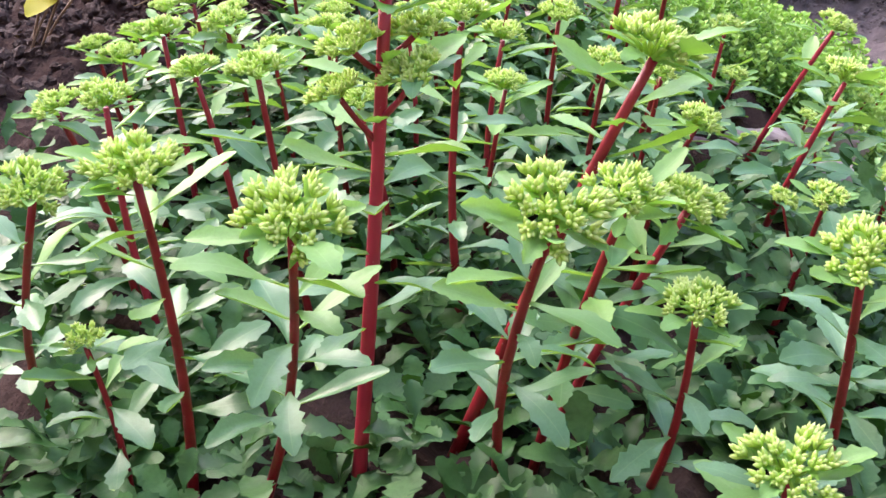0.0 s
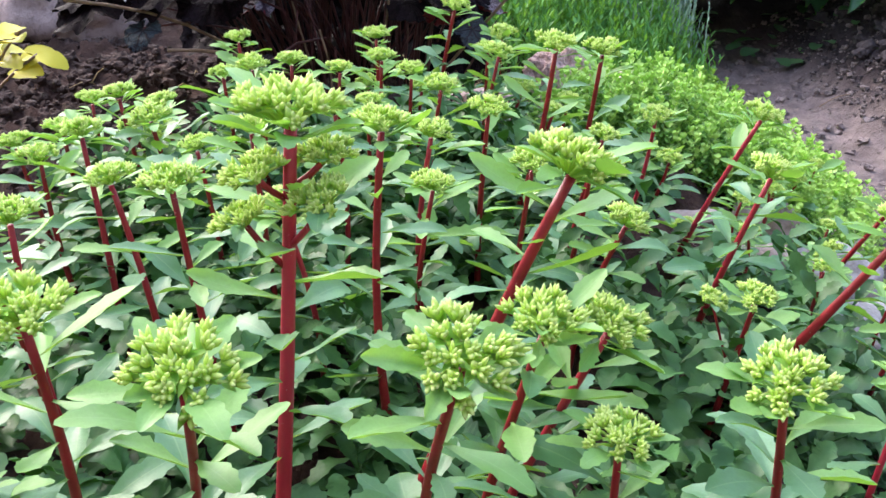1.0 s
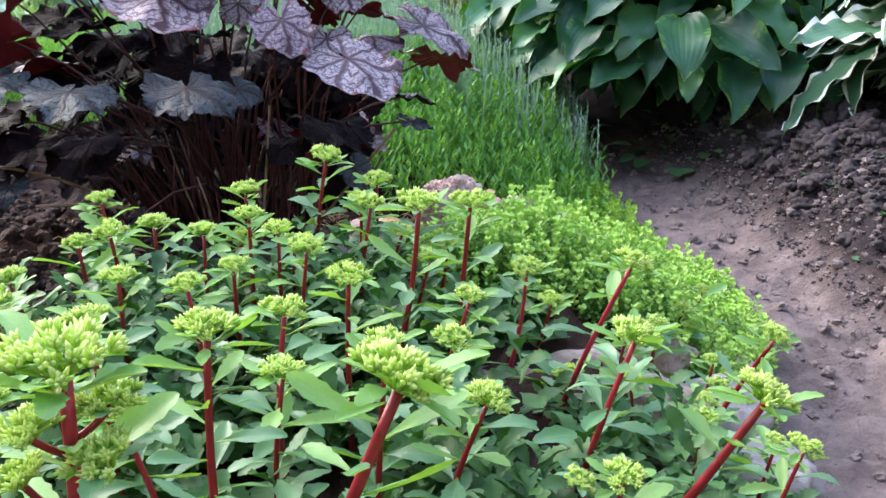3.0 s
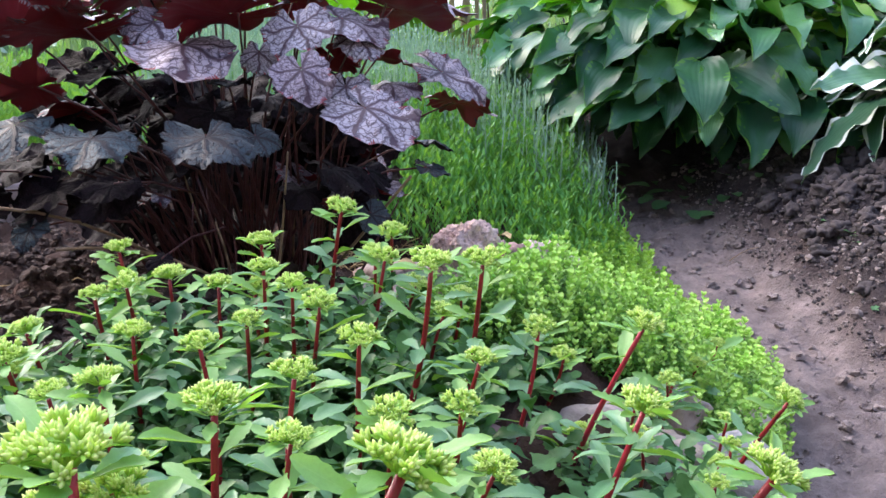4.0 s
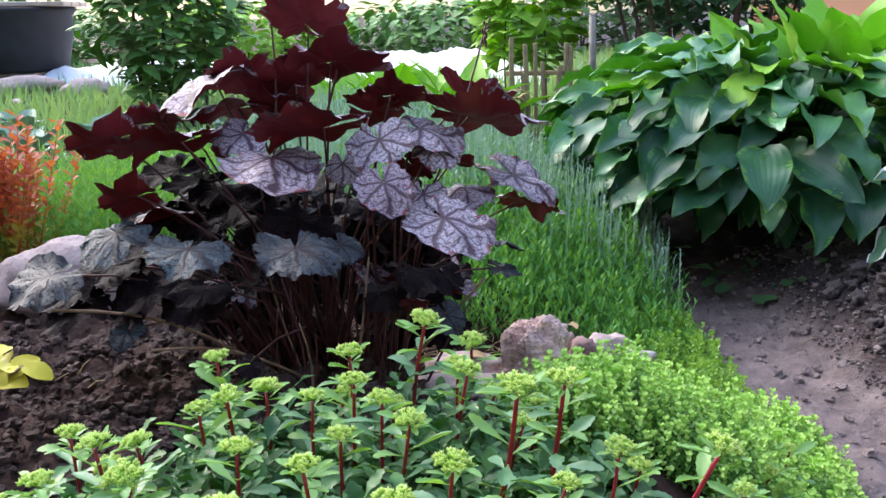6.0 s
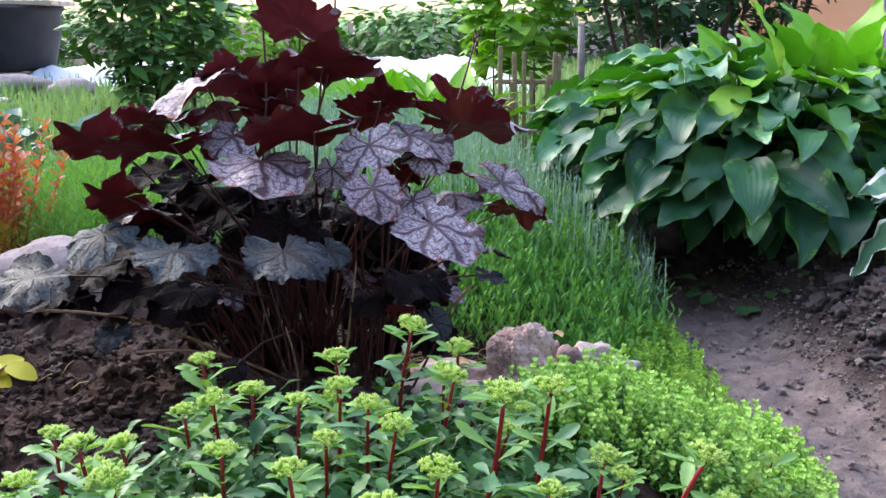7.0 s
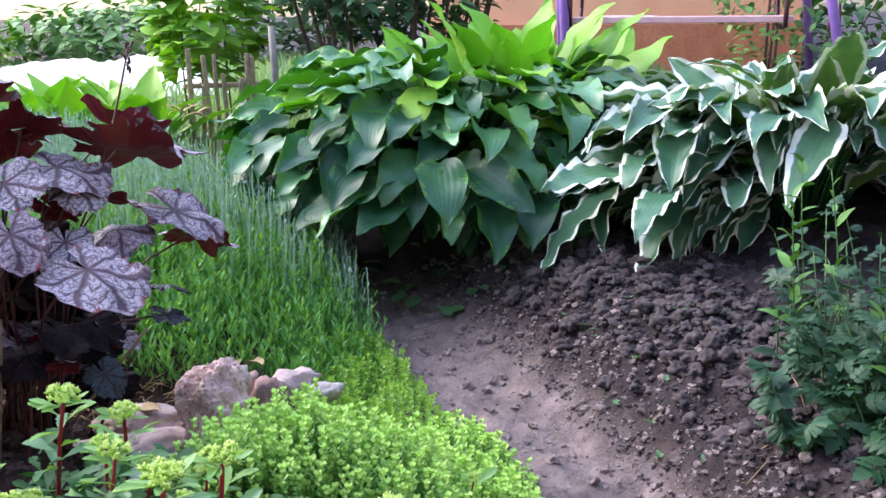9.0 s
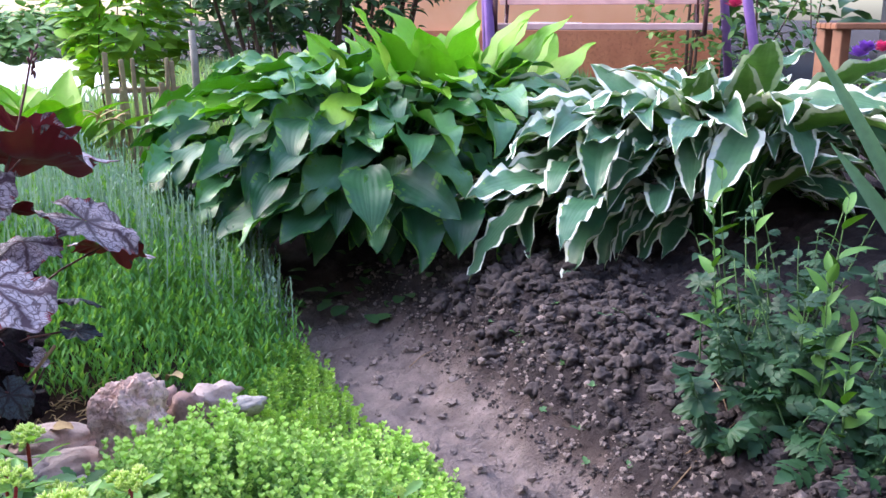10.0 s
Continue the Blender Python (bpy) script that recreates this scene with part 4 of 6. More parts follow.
stalks = Heap()
count = 0
while count < 4300:
    x, y = U(-0.3, 0.95), U(1.85, 3.3)
    edge = 0.655 + (y - 1.74) * 0.15 - 0.75 * max(0, y - 2.35)
    if x > edge or rnd.random() > smooth(1.75, 2.3, y + 0.5 * max(0, x - 0.55)):
        continue
    count += 1
    g = ground_z(x, y)
    tall = (U(0.19, 0.30) + 0.02 * smooth(2.2, 3.0, y)) * (0.62 + 0.38 * smooth(0.0, 0.22, edge - x))
    p0 = Vector((x, y, g))
    lean = Vector((U(-0.028, 0.028), U(-0.03, 0.03), 0))
    tip = p0 + lean + Vector((0, 0, tall))
    a = U(0, 3.14)
    w = Vector((math.cos(a), math.sin(a), 0)) * 0.0015
    o = len(stalks.v)
    for q in (p0 - w, p0 + w, tip + w * 0.8, tip - w * 0.8):
        stalks.v.append(q)
        stalks.uv.append((0.5, 0.2))
    stalks.f.append((o, o + 1, o + 2, o + 3))
    stalks.i.append(0)
    turn = U(0, 6.28)
    for k in range(12):
        s = 0.30 + 0.70 * k / 11
        turn += 2.4
        stalks.add(sliver(U(0.012, 0.020) * (1.2 - 0.45 * s), 0.0042), axes(p0.lerp(tip, s), (math.cos(turn), math.sin(turn), U(1.2, 3.0)), (0, 0, 1)), (0.5, s))
solo("grey_green_stalks", stalks.mesh("grey_green_stalks", [M_GREY]), "dense grey-green upright flower stalks above the carpet", "ground cover plant", kind="stuff")

# ---- coral bells with dark, silver-veined leaves ----
def palm_leaf(seed, top, cup, wave, under=None, deep=0.20, droop=0.25, point=0.6, bite=0.085):
    """A round lobed leaf of radius one, its stalk joining at the notch."""
    r = random.Random(seed)
    na, nr = 126, 6
    half = math.pi - 0.16
    ph = r.uniform(0, 6)
    lean = r.uniform(-0.3, 0.3)
    v, u, rows = [], [], []
    for skin in (0, 1):
        grid = []
        for k in range(nr + 1):
            rho = (k + 0.12) / (nr + 0.12)
            line = []
            for j in range(na + 1):
                a = -half + 2 * half * j / na
                rim = k == nr or j in (0, na)
                turn = a * 7 / (2 * math.pi)
                lobe = (1 - 2 * abs((turn + 0.5) % 1.0 - 0.5)) ** point
                tooth = 1 - 2 * abs((turn * 3 + 0.5) % 1.0 - 0.5)
                R = 0.95 - deep + deep * lobe + bite * tooth + 0.07 * math.sin(a * 2 + ph) + 0.05 * math.sin(a * 3 + 2 * ph) + 0.10 * math.cos(a)
                R *= 1 - 0.16 * smooth(2.2, 3.1, abs(a))
                x, y = math.sin(a) * rho * R, math.cos(a) * rho * R + 0.1
                z = cup * rho * rho - droop * max(0.0, y) ** 2 + lean * x * abs(x) * 0.5
                z += wave * rho * noise.noise(Vector((x * 1.5, y * 1.5, seed * 2.7))) * 2.0
                z += 0.055 * rho ** 3 * math.sin(a * 5 + ph) + 0.035 * rho ** 4 * math.sin(a * 11 - ph) - 0.022 * rho * math.cos(a * 7)
                z += 0.03 * rho * noise.noise(Vector((x * 6, y * 6, seed * 1.7)))
                line.append(len(v))
                v.append((x, y, z - (0 if rim else skin * 0.010)))
                u.append((a * 7 / (2 * math.pi), rho))
            grid.append(line)
        rows.append(grid)
    f, i = [], []
    for skin in (0, 1):
        g = rows[skin]
        for k in range(nr):
            for j in range(na):
                q = (g[k][j], g[k][j + 1], g[k + 1][j + 1], g[k + 1][j])
                f.append(q[::-1] if skin == 0 else q)
                i.append(skin)
    return mesh_of("leaf", v, f, [top, under or M_HEU_U], i, u)


PALM = {"S": [palm_leaf(70 + k, M_HEU, -0.20 + 0.05 * k, 0.10 + 0.02 * k, None, 0.12, 0.16, 0.6, 0.055) for k in range(7)],
        "U": [palm_leaf(60 + k, M_HEU, -0.10 + 0.05 * k, 0.12 + 0.025 * k, None, 0.24, 0.08, 0.7, 0.10) for k in range(7)],
        "T": [palm_leaf(80 + k, M_HEU_T, -0.16 + 0.04 * k, 0.09 + 0.015 * k, M_HEU_D, 0.12, 0.14, 0.6, 0.06) for k in range(7)],
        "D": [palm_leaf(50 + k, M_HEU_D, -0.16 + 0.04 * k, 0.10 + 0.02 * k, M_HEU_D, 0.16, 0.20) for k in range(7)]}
HEU = Vector((-0.02, 1.36, 0.18))
coral_bells = thing("coral_bells", HEU, "dark purple coral bells with silver-veined lobed leaves", "coral bells plant")


def palm(kind, x, y, z, r, n, tip, stalk=True):
    """A leaf at a place, of a radius, its upper side facing n and its tip pointing along tip."""
    p = Vector((x, y, z))
    m = axes(p, Vector(tip), Vector(n), r)
    part("leaf", PALM[kind][rnd.randrange(7)], coral_bells, m)
    if stalk:
        foot = HEU + Vector((U(-0.06, 0.06) + (x - HEU.x) * 0.25, U(-0.05, 0.05), 0.0))
        mid = foot.lerp(p, 0.55) + Vector((0, 0, 0.05)) - Vector(((x - HEU.x) * 0.12, (y - HEU.y) * 0.12, 0))
        pts = [foot, foot.lerp(mid, 0.5) + Vector((0, 0, 0.012)), mid, mid.lerp(p, 0.55) + Vector((0, 0, 0.008)), p]
        g = tube(pts, [0.0022, 0.0020, 0.0018, 0.0016, 0.0014], 5)
        part("stalk", mesh_of("stalk", g[0], g[1], [M_HEU_STALK], g[2], g[3]), coral_bells, Matrix.Identity(4))


palm("U", -0.041, 1.400, 0.698, 0.062, (0.21, 0.72, 0.66), (-0.59, -0.45, 0.67))
palm("U", -0.011, 1.370, 0.650, 0.075, (0.0, 0.52, 0.85), (0.89, -0.39, 0.23))
palm("U", -0.065, 1.420, 0.617, 0.065, (-0.12, 0.6, 0.79), (-0.82, -0.51, 0.26))
palm("U", -0.020, 1.270, 0.572, 0.084, (0.0, 0.48, 0.88), (-1.0, -0.03, 0.02))
palm("U", 0.072, 1.400, 0.601, 0.048, (0.12, 0.64, 0.76), (0.76, -0.55, 0.34))
palm("U", -0.312, 1.360, 0.555, 0.064, (-0.12, 0.4, 0.91), (-0.99, -0.09, -0.09))
palm("U", -0.267, 1.440, 0.573, 0.059, (-0.06, 0.4, 0.91), (-1.0, -0.08, -0.03))
palm("U", -0.210, 1.300, 0.554, 0.082, (-0.06, 0.4, 0.91), (-1.0, -0.04, -0.05))
palm("U", -0.139, 1.460, 0.630, 0.057, (0.0, 0.56, 0.83), (-0.85, -0.44, 0.29))
palm("U", -0.148, 1.420, 0.586, 0.054, (-0.12, 0.4, 0.91), (-0.99, -0.1, -0.09))
palm("U", -0.275, 1.300, 0.484, 0.049, (-0.12, 0.56, 0.82), (-0.98, 0.07, -0.19))
palm("U", 0.184, 1.450, 0.594, 0.059, (0.12, 0.4, 0.91), (0.98, -0.18, -0.05))
palm("U", 0.181, 1.380, 0.569, 0.093, (0.06, 0.26, 0.96), (0.99, -0.15, -0.02))
palm("U", 0.278, 1.500, 0.421, 0.063, (0.18, 0.32, 0.93), (0.98, -0.01, -0.19))
palm("U", 0.095, 1.340, 0.510, 0.036, (0.12, 0.64, 0.76), (0.67, 0.51, -0.54))
palm("U", 0.160, 1.420, 0.500, 0.038, (0.12, 0.32, 0.94), (0.99, -0.04, -0.11))
palm("U", -0.240, 1.380, 0.439, 0.052, (-0.06, 0.48, 0.88), (-0.98, 0.13, -0.14))
palm("U", -0.100, 1.440, 0.587, 0.053, (0.06, 0.48, 0.88), (0.65, -0.68, 0.33))
palm("S", -0.176, 1.400, 0.628, 0.076, (-0.30, 0.02, 0.95), (-0.94, -0.16, -0.30))
palm("S", -0.134, 1.360, 0.558, 0.044, (-0.06, -0.33, 0.94), (-0.42, -0.85, -0.32))
palm("S", -0.089, 1.270, 0.536, 0.077, (0.0, -0.07, 1.0), (0.1, -0.99, -0.07))
palm("S", 0.050, 1.250, 0.559, 0.044, (-0.18, -0.53, 0.83), (0.35, -0.82, -0.45))
palm("S", 0.104, 1.330, 0.562, 0.059, (0.09, -0.23, 0.97), (0.77, -0.6, -0.21))
palm("S", 0.124, 1.300, 0.541, 0.035, (0.12, -0.48, 0.87), (0.52, -0.71, -0.47))
palm("S", 0.054, 1.190, 0.514, 0.042, (0.0, -0.58, 0.81), (0.17, -0.8, -0.57))
palm("S", 0.003, 1.260, 0.527, 0.027, (-0.06, -0.63, 0.77), (-0.03, -0.77, -0.63))
palm("S", 0.124, 1.180, 0.469, 0.062, (0.06, -0.35, 0.93), (0.58, -0.75, -0.32))
palm("S", 0.246, 1.420, 0.480, 0.069, (0.21, -0.35, 0.91), (0.87, -0.35, -0.34))
palm("S", 0.167, 1.360, 0.471, 0.049, (0.06, -0.08, 0.99), (0.87, -0.49, -0.09))
palm("S", 0.108, 1.270, 0.481, 0.033, (-0.06, -0.43, 0.9), (0.08, -0.9, -0.42))
palm("T", -0.054, 1.130, 0.448, 0.054, (0.0, -0.25, 0.97), (0.06, -0.97, -0.25))
palm("T", -0.003, 1.180, 0.437, 0.029, (0.12, -0.53, 0.84), (0.48, -0.71, -0.52))
palm("T", -0.182, 1.160, 0.443, 0.052, (-0.03, -0.15, 0.99), (-0.16, -0.97, -0.15))
palm("T", -0.288, 1.250, 0.447, 0.051, (-0.12, -0.33, 0.94), (-0.65, -0.69, -0.33))
palm("T", -0.368, 1.220, 0.399, 0.056, (-0.12, -0.23, 0.97), (-0.78, -0.58, -0.24))
palm("D", -0.036, 1.250, 0.489, 0.029, (0.0, 0.28, 0.96), (0.34, -0.9, 0.26))
palm("D", -0.194, 1.360, 0.493, 0.051, (0.0, 0.07, 1.0), (-0.32, -0.95, 0.07))
palm("T", -0.281, 1.220, 0.323, 0.025, (-0.12, -0.53, 0.84), (-0.34, -0.77, -0.54))
palm("T", 0.224, 1.360, 0.390, 0.032, (0.18, 0.28, 0.94), (0.98, -0.14, -0.14))
palm("T", 0.218, 1.330, 0.358, 0.028, (0.18, -0.23, 0.96), (0.92, -0.31, -0.25))
palm("T", 0.135, 1.260, 0.315, 0.029, (0.18, -0.53, 0.83), (0.47, -0.69, -0.55))
palm("U", 0.091, 1.260, 0.330, 0.025, (0.06, 0.64, 0.77), (0.45, -0.7, 0.55))
palm("D", -0.116, 1.140, 0.302, 0.019, (0.0, -0.53, 0.85), (-0.4, -0.78, -0.48))
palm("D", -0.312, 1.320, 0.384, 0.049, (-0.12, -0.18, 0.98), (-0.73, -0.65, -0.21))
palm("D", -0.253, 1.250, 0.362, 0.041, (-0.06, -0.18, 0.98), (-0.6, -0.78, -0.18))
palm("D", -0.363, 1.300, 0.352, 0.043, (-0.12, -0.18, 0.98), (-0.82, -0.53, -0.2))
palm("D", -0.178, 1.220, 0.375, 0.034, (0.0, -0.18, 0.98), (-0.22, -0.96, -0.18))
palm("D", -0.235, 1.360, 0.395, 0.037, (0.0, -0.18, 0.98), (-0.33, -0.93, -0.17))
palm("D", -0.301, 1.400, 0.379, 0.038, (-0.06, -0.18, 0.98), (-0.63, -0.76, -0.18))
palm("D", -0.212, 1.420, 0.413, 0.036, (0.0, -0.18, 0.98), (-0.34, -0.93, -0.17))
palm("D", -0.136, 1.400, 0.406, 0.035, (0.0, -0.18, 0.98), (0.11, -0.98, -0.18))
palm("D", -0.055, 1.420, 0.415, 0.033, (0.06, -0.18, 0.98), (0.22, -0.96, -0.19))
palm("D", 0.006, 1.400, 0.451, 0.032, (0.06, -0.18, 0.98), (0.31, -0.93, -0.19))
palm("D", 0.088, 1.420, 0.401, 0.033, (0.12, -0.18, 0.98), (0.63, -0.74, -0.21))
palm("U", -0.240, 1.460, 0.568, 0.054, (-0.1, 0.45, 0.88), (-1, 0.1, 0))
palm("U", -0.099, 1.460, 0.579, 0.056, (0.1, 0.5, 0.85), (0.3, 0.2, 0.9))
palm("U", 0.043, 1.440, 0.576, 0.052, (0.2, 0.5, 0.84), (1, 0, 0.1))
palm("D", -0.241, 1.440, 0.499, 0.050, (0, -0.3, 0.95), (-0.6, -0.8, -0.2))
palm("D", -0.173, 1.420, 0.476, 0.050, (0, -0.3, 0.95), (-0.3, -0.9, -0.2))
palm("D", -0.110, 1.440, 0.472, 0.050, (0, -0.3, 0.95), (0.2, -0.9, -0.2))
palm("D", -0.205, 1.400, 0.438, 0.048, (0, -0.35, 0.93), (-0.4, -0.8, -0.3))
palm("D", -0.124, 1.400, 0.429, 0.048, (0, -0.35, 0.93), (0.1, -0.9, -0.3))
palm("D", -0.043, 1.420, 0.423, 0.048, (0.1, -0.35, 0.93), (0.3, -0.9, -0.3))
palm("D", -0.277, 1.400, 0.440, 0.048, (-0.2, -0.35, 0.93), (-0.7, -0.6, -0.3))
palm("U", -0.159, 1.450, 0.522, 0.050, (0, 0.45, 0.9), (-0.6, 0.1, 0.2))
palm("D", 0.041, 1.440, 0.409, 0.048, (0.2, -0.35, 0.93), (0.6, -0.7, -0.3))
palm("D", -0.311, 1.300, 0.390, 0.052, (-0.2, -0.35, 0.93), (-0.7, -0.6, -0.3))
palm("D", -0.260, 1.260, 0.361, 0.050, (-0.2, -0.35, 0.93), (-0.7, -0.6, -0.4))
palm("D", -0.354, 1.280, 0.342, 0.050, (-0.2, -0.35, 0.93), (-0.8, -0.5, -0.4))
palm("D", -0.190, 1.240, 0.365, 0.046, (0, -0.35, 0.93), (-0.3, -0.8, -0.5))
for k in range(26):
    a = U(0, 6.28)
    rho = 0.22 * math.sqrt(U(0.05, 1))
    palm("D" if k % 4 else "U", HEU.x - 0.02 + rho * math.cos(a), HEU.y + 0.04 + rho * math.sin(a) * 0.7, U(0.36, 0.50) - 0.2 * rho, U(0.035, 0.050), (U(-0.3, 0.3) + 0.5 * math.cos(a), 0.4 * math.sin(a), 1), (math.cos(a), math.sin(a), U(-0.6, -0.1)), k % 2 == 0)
# near-black backing leaves, standing in for shade behind the stalks
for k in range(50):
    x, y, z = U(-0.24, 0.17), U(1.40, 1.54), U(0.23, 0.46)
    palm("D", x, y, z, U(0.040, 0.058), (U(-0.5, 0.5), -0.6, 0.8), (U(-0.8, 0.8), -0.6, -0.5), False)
for k in range(38):
    a, rho = U(0, 6.28), 0.15 * math.sqrt(rnd.random())
    foot = HEU + Vector((rho * math.cos(a), rho * math.sin(a) * 0.7, 0))
    tip = foot + Vector((U(-0.04, 0.04) + 0.35 * (foot.x - HEU.x), U(-0.04, 0.02), U(0.08, 0.26)))
    g = tube(bow(foot, tip, 0, 4, (U(-0.01, 0.01), 0, 0)), [0.0022, 0.002, 0.0018, 0.0015, 0.0012], 5)
    part("stalk", mesh_of("stalk", g[0], g[1], [M_HEU_STALK if k % 9 else M_TWIG], g[2], g[3]), coral_bells, Matrix.Identity(4))
for a, b, sag in (((-0.10, 1.30, 0.22), (-0.36, 1.18, 0.365), 0.03), ((-0.06, 1.28, 0.22), (-0.25, 1.20, 0.30), 0.02), ((0.09, 1.34, 0.22), (0.19, 1.27, 0.36), 0.0)):
    g = tube(bow(a, b, sag, 6), [0.0022] * 7, 5)
    part("dry_stalk", mesh_of("dry_stalk", g[0], g[1], [M_TWIG], g[2], g[3]), coral_bells, Matrix.Identity(4), "pale dry stalk")
SMALL_BUD = Heap().add(bud(0.009, 0.0038)).mesh("bud", [M_HEU_STALK])
for base, tip in (((0.09, 1.36, 0.40), (0.205, 1.36, 0.70)), ((-0.03, 1.38, 0.55), (0.01, 1.40, 0.78)), ((-0.10, 1.38, 0.50), (-0.105, 1.42, 0.80))):
    g = tube(bow(base, tip, 0, 6, (0.012, 0, 0)), [0.0020 - 0.0001 * k for k in range(7)], 5)
    spike = part("flower_stalk", mesh_of("flower_stalk", g[0], g[1], [M_HEU_STALK], g[2], g[3]), coral_bells, Matrix.Identity(4), "thin dark flower stalk with closed buds")
    for k in range(9):
        a = k * 2.4
        part("bud", SMALL_BUD, coral_bells, Matrix.Translation(Vector(tip) - Vector((0.004 * k / 9, 0, 0.0042 * k)) + Vector((math.cos(a), math.sin(a), 0)) * 0.003) @ Euler((U(-0.6, 0.6), U(-0.3, 0.9), 0)).to_matrix().to_4x4() @ Matrix.Scale(U(0.8, 1.2), 4))

# ---- hostas ----
def hosta_leaves(mats, n, wide, waves, ns=11, many=(2, 3), twist=0.5, fold=(0.05, 0.45)):
    out = []
    for k in range(n):
        g = blade(1.0, U(*wide), heart, ns, 6, U(0.15, 1.0), U(*fold), U(*waves), U(*many), 0, 0, 0.006, U(0, 6), U(-twist, twist))
        out.append(mesh_of("leaf", g[0], g[1], mats, g[2], g[3]))
    return out


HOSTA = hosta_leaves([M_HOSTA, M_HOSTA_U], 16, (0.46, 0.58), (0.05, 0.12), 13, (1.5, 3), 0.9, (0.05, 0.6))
HOSTA_LIT = hosta_leaves([M_HOSTA_LIT, M_HOSTA_U], 10, (0.42, 0.56), (0.05, 0.12), 13, (1.5, 3), 0.9, (0.05, 0.6))
HOSTA_NEW = hosta_leaves([M_HOSTA_NEW, M_HOSTA_NEW], 5, (0.46, 0.58), (0.03, 0.07))
VARIEGATED = hosta_leaves([M_VAR, M_VAR_U], 14, (0.28, 0.40), (0.05, 0.11), 20, (2.8, 4.6), 0.7, (0.05, 0.6))


def hosta(name, centre, radius, top, rings, leaf_sets, label, droop, lengths, reach=(0.62, 0.82), jitter=0.30, bare=None):
    """A mound of leaves in rings from the skirt up to the crown."""
    c = Vector(centre)
    plant = thing(name, c, label, "hosta plant")
    for s, n, pick in rings:
        for k in range(n):
            a = 2 * math.pi * (k + U(-0.35, 0.35)) / n + s * 5
            ss = min(1.0, max(0.0, s + U(-0.06, 0.06)))
            rho = radius * math.cos(ss * math.pi / 2) ** 0.6 * U(*reach)
            z = c.z + 0.17 + (top - 0.22) * math.sin(ss * math.pi / 2) + U(-0.02, 0.02)
            p = Vector((c.x + rho * math.cos(a), c.y + rho * math.sin(a), z))
            if bare and bare(p):
                continue
            slope = droop[0] + (droop[1] - droop[0]) * ss + U(-jitter, jitter) * (0.5 + 0.5 * smooth(0.05, 0.3, ss))
            d = Vector((math.cos(a + U(-0.7, 0.7)) * math.cos(slope), math.sin(a + U(-0.7, 0.7)) * math.cos(slope), math.sin(slope)))
            L = U(*lengths) * (0.7 if rnd.random() < 0.18 else 1.0)
            up = Vector((math.cos(a) * 0.5, math.sin(a) * 0.5, 1)) + Vector((U(-0.3, 0.3), U(-0.3, 0.3), 0))
            leaves = leaf_sets[pick]
            if pick:
                L *= 1.15
            # higher leaves get brighter copies: light from above painted by choice of set
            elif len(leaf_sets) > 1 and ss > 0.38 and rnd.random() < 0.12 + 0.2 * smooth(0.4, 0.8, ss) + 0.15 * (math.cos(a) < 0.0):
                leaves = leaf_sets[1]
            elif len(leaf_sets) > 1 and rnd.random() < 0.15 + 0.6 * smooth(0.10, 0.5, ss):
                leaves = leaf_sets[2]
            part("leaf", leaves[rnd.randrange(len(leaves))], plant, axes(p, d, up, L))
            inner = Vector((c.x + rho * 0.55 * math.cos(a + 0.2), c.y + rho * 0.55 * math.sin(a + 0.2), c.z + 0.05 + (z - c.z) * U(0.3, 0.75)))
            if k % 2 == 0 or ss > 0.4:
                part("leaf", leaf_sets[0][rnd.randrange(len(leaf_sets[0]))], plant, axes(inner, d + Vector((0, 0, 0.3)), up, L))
            if ss < 0.62:
                continue
            foot = c + Vector((math.cos(a), math.sin(a), 0)) * radius * 0.18 * (1 - ss * 0.6)
            g = tube([foot, foot.lerp(p, 0.5) + Vector((0, 0, 0.05)), p], [0.006, 0.005, 0.0035], 5)
            part("stalk", mesh_of("stalk", g[0], g[1], [M_HOSTA], g[2], g[3]), plant, Matrix.Identity(4))
    # inner leaves added to fill the gap below the skirt with dark shade
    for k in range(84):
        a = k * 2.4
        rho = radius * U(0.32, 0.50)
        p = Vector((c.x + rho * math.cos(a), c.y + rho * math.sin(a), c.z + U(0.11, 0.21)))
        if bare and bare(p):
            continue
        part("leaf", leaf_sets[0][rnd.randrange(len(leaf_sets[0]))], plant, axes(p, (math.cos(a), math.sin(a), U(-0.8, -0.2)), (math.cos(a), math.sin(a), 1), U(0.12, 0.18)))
    return plant


green = hosta("hosta", (1.12, 2.50, 0.16), 0.70, 0.50, ((0.02, 30, 0), (0.08, 32, 0), (0.15, 34, 0), (0.22, 36, 0), (0.30, 38, 0), (0.38, 38, 0), (0.46, 38, 0), (0.55, 36, 0), (0.64, 33, 0), (0.73, 28, 0), (0.82, 22, 0), (0.92, 14, 0)),
      (HOSTA, HOSTA_NEW, HOSTA_LIT), "large hosta with deep green ribbed leaves beside the path", (-0.34, 0.28), (0.135, 0.205))
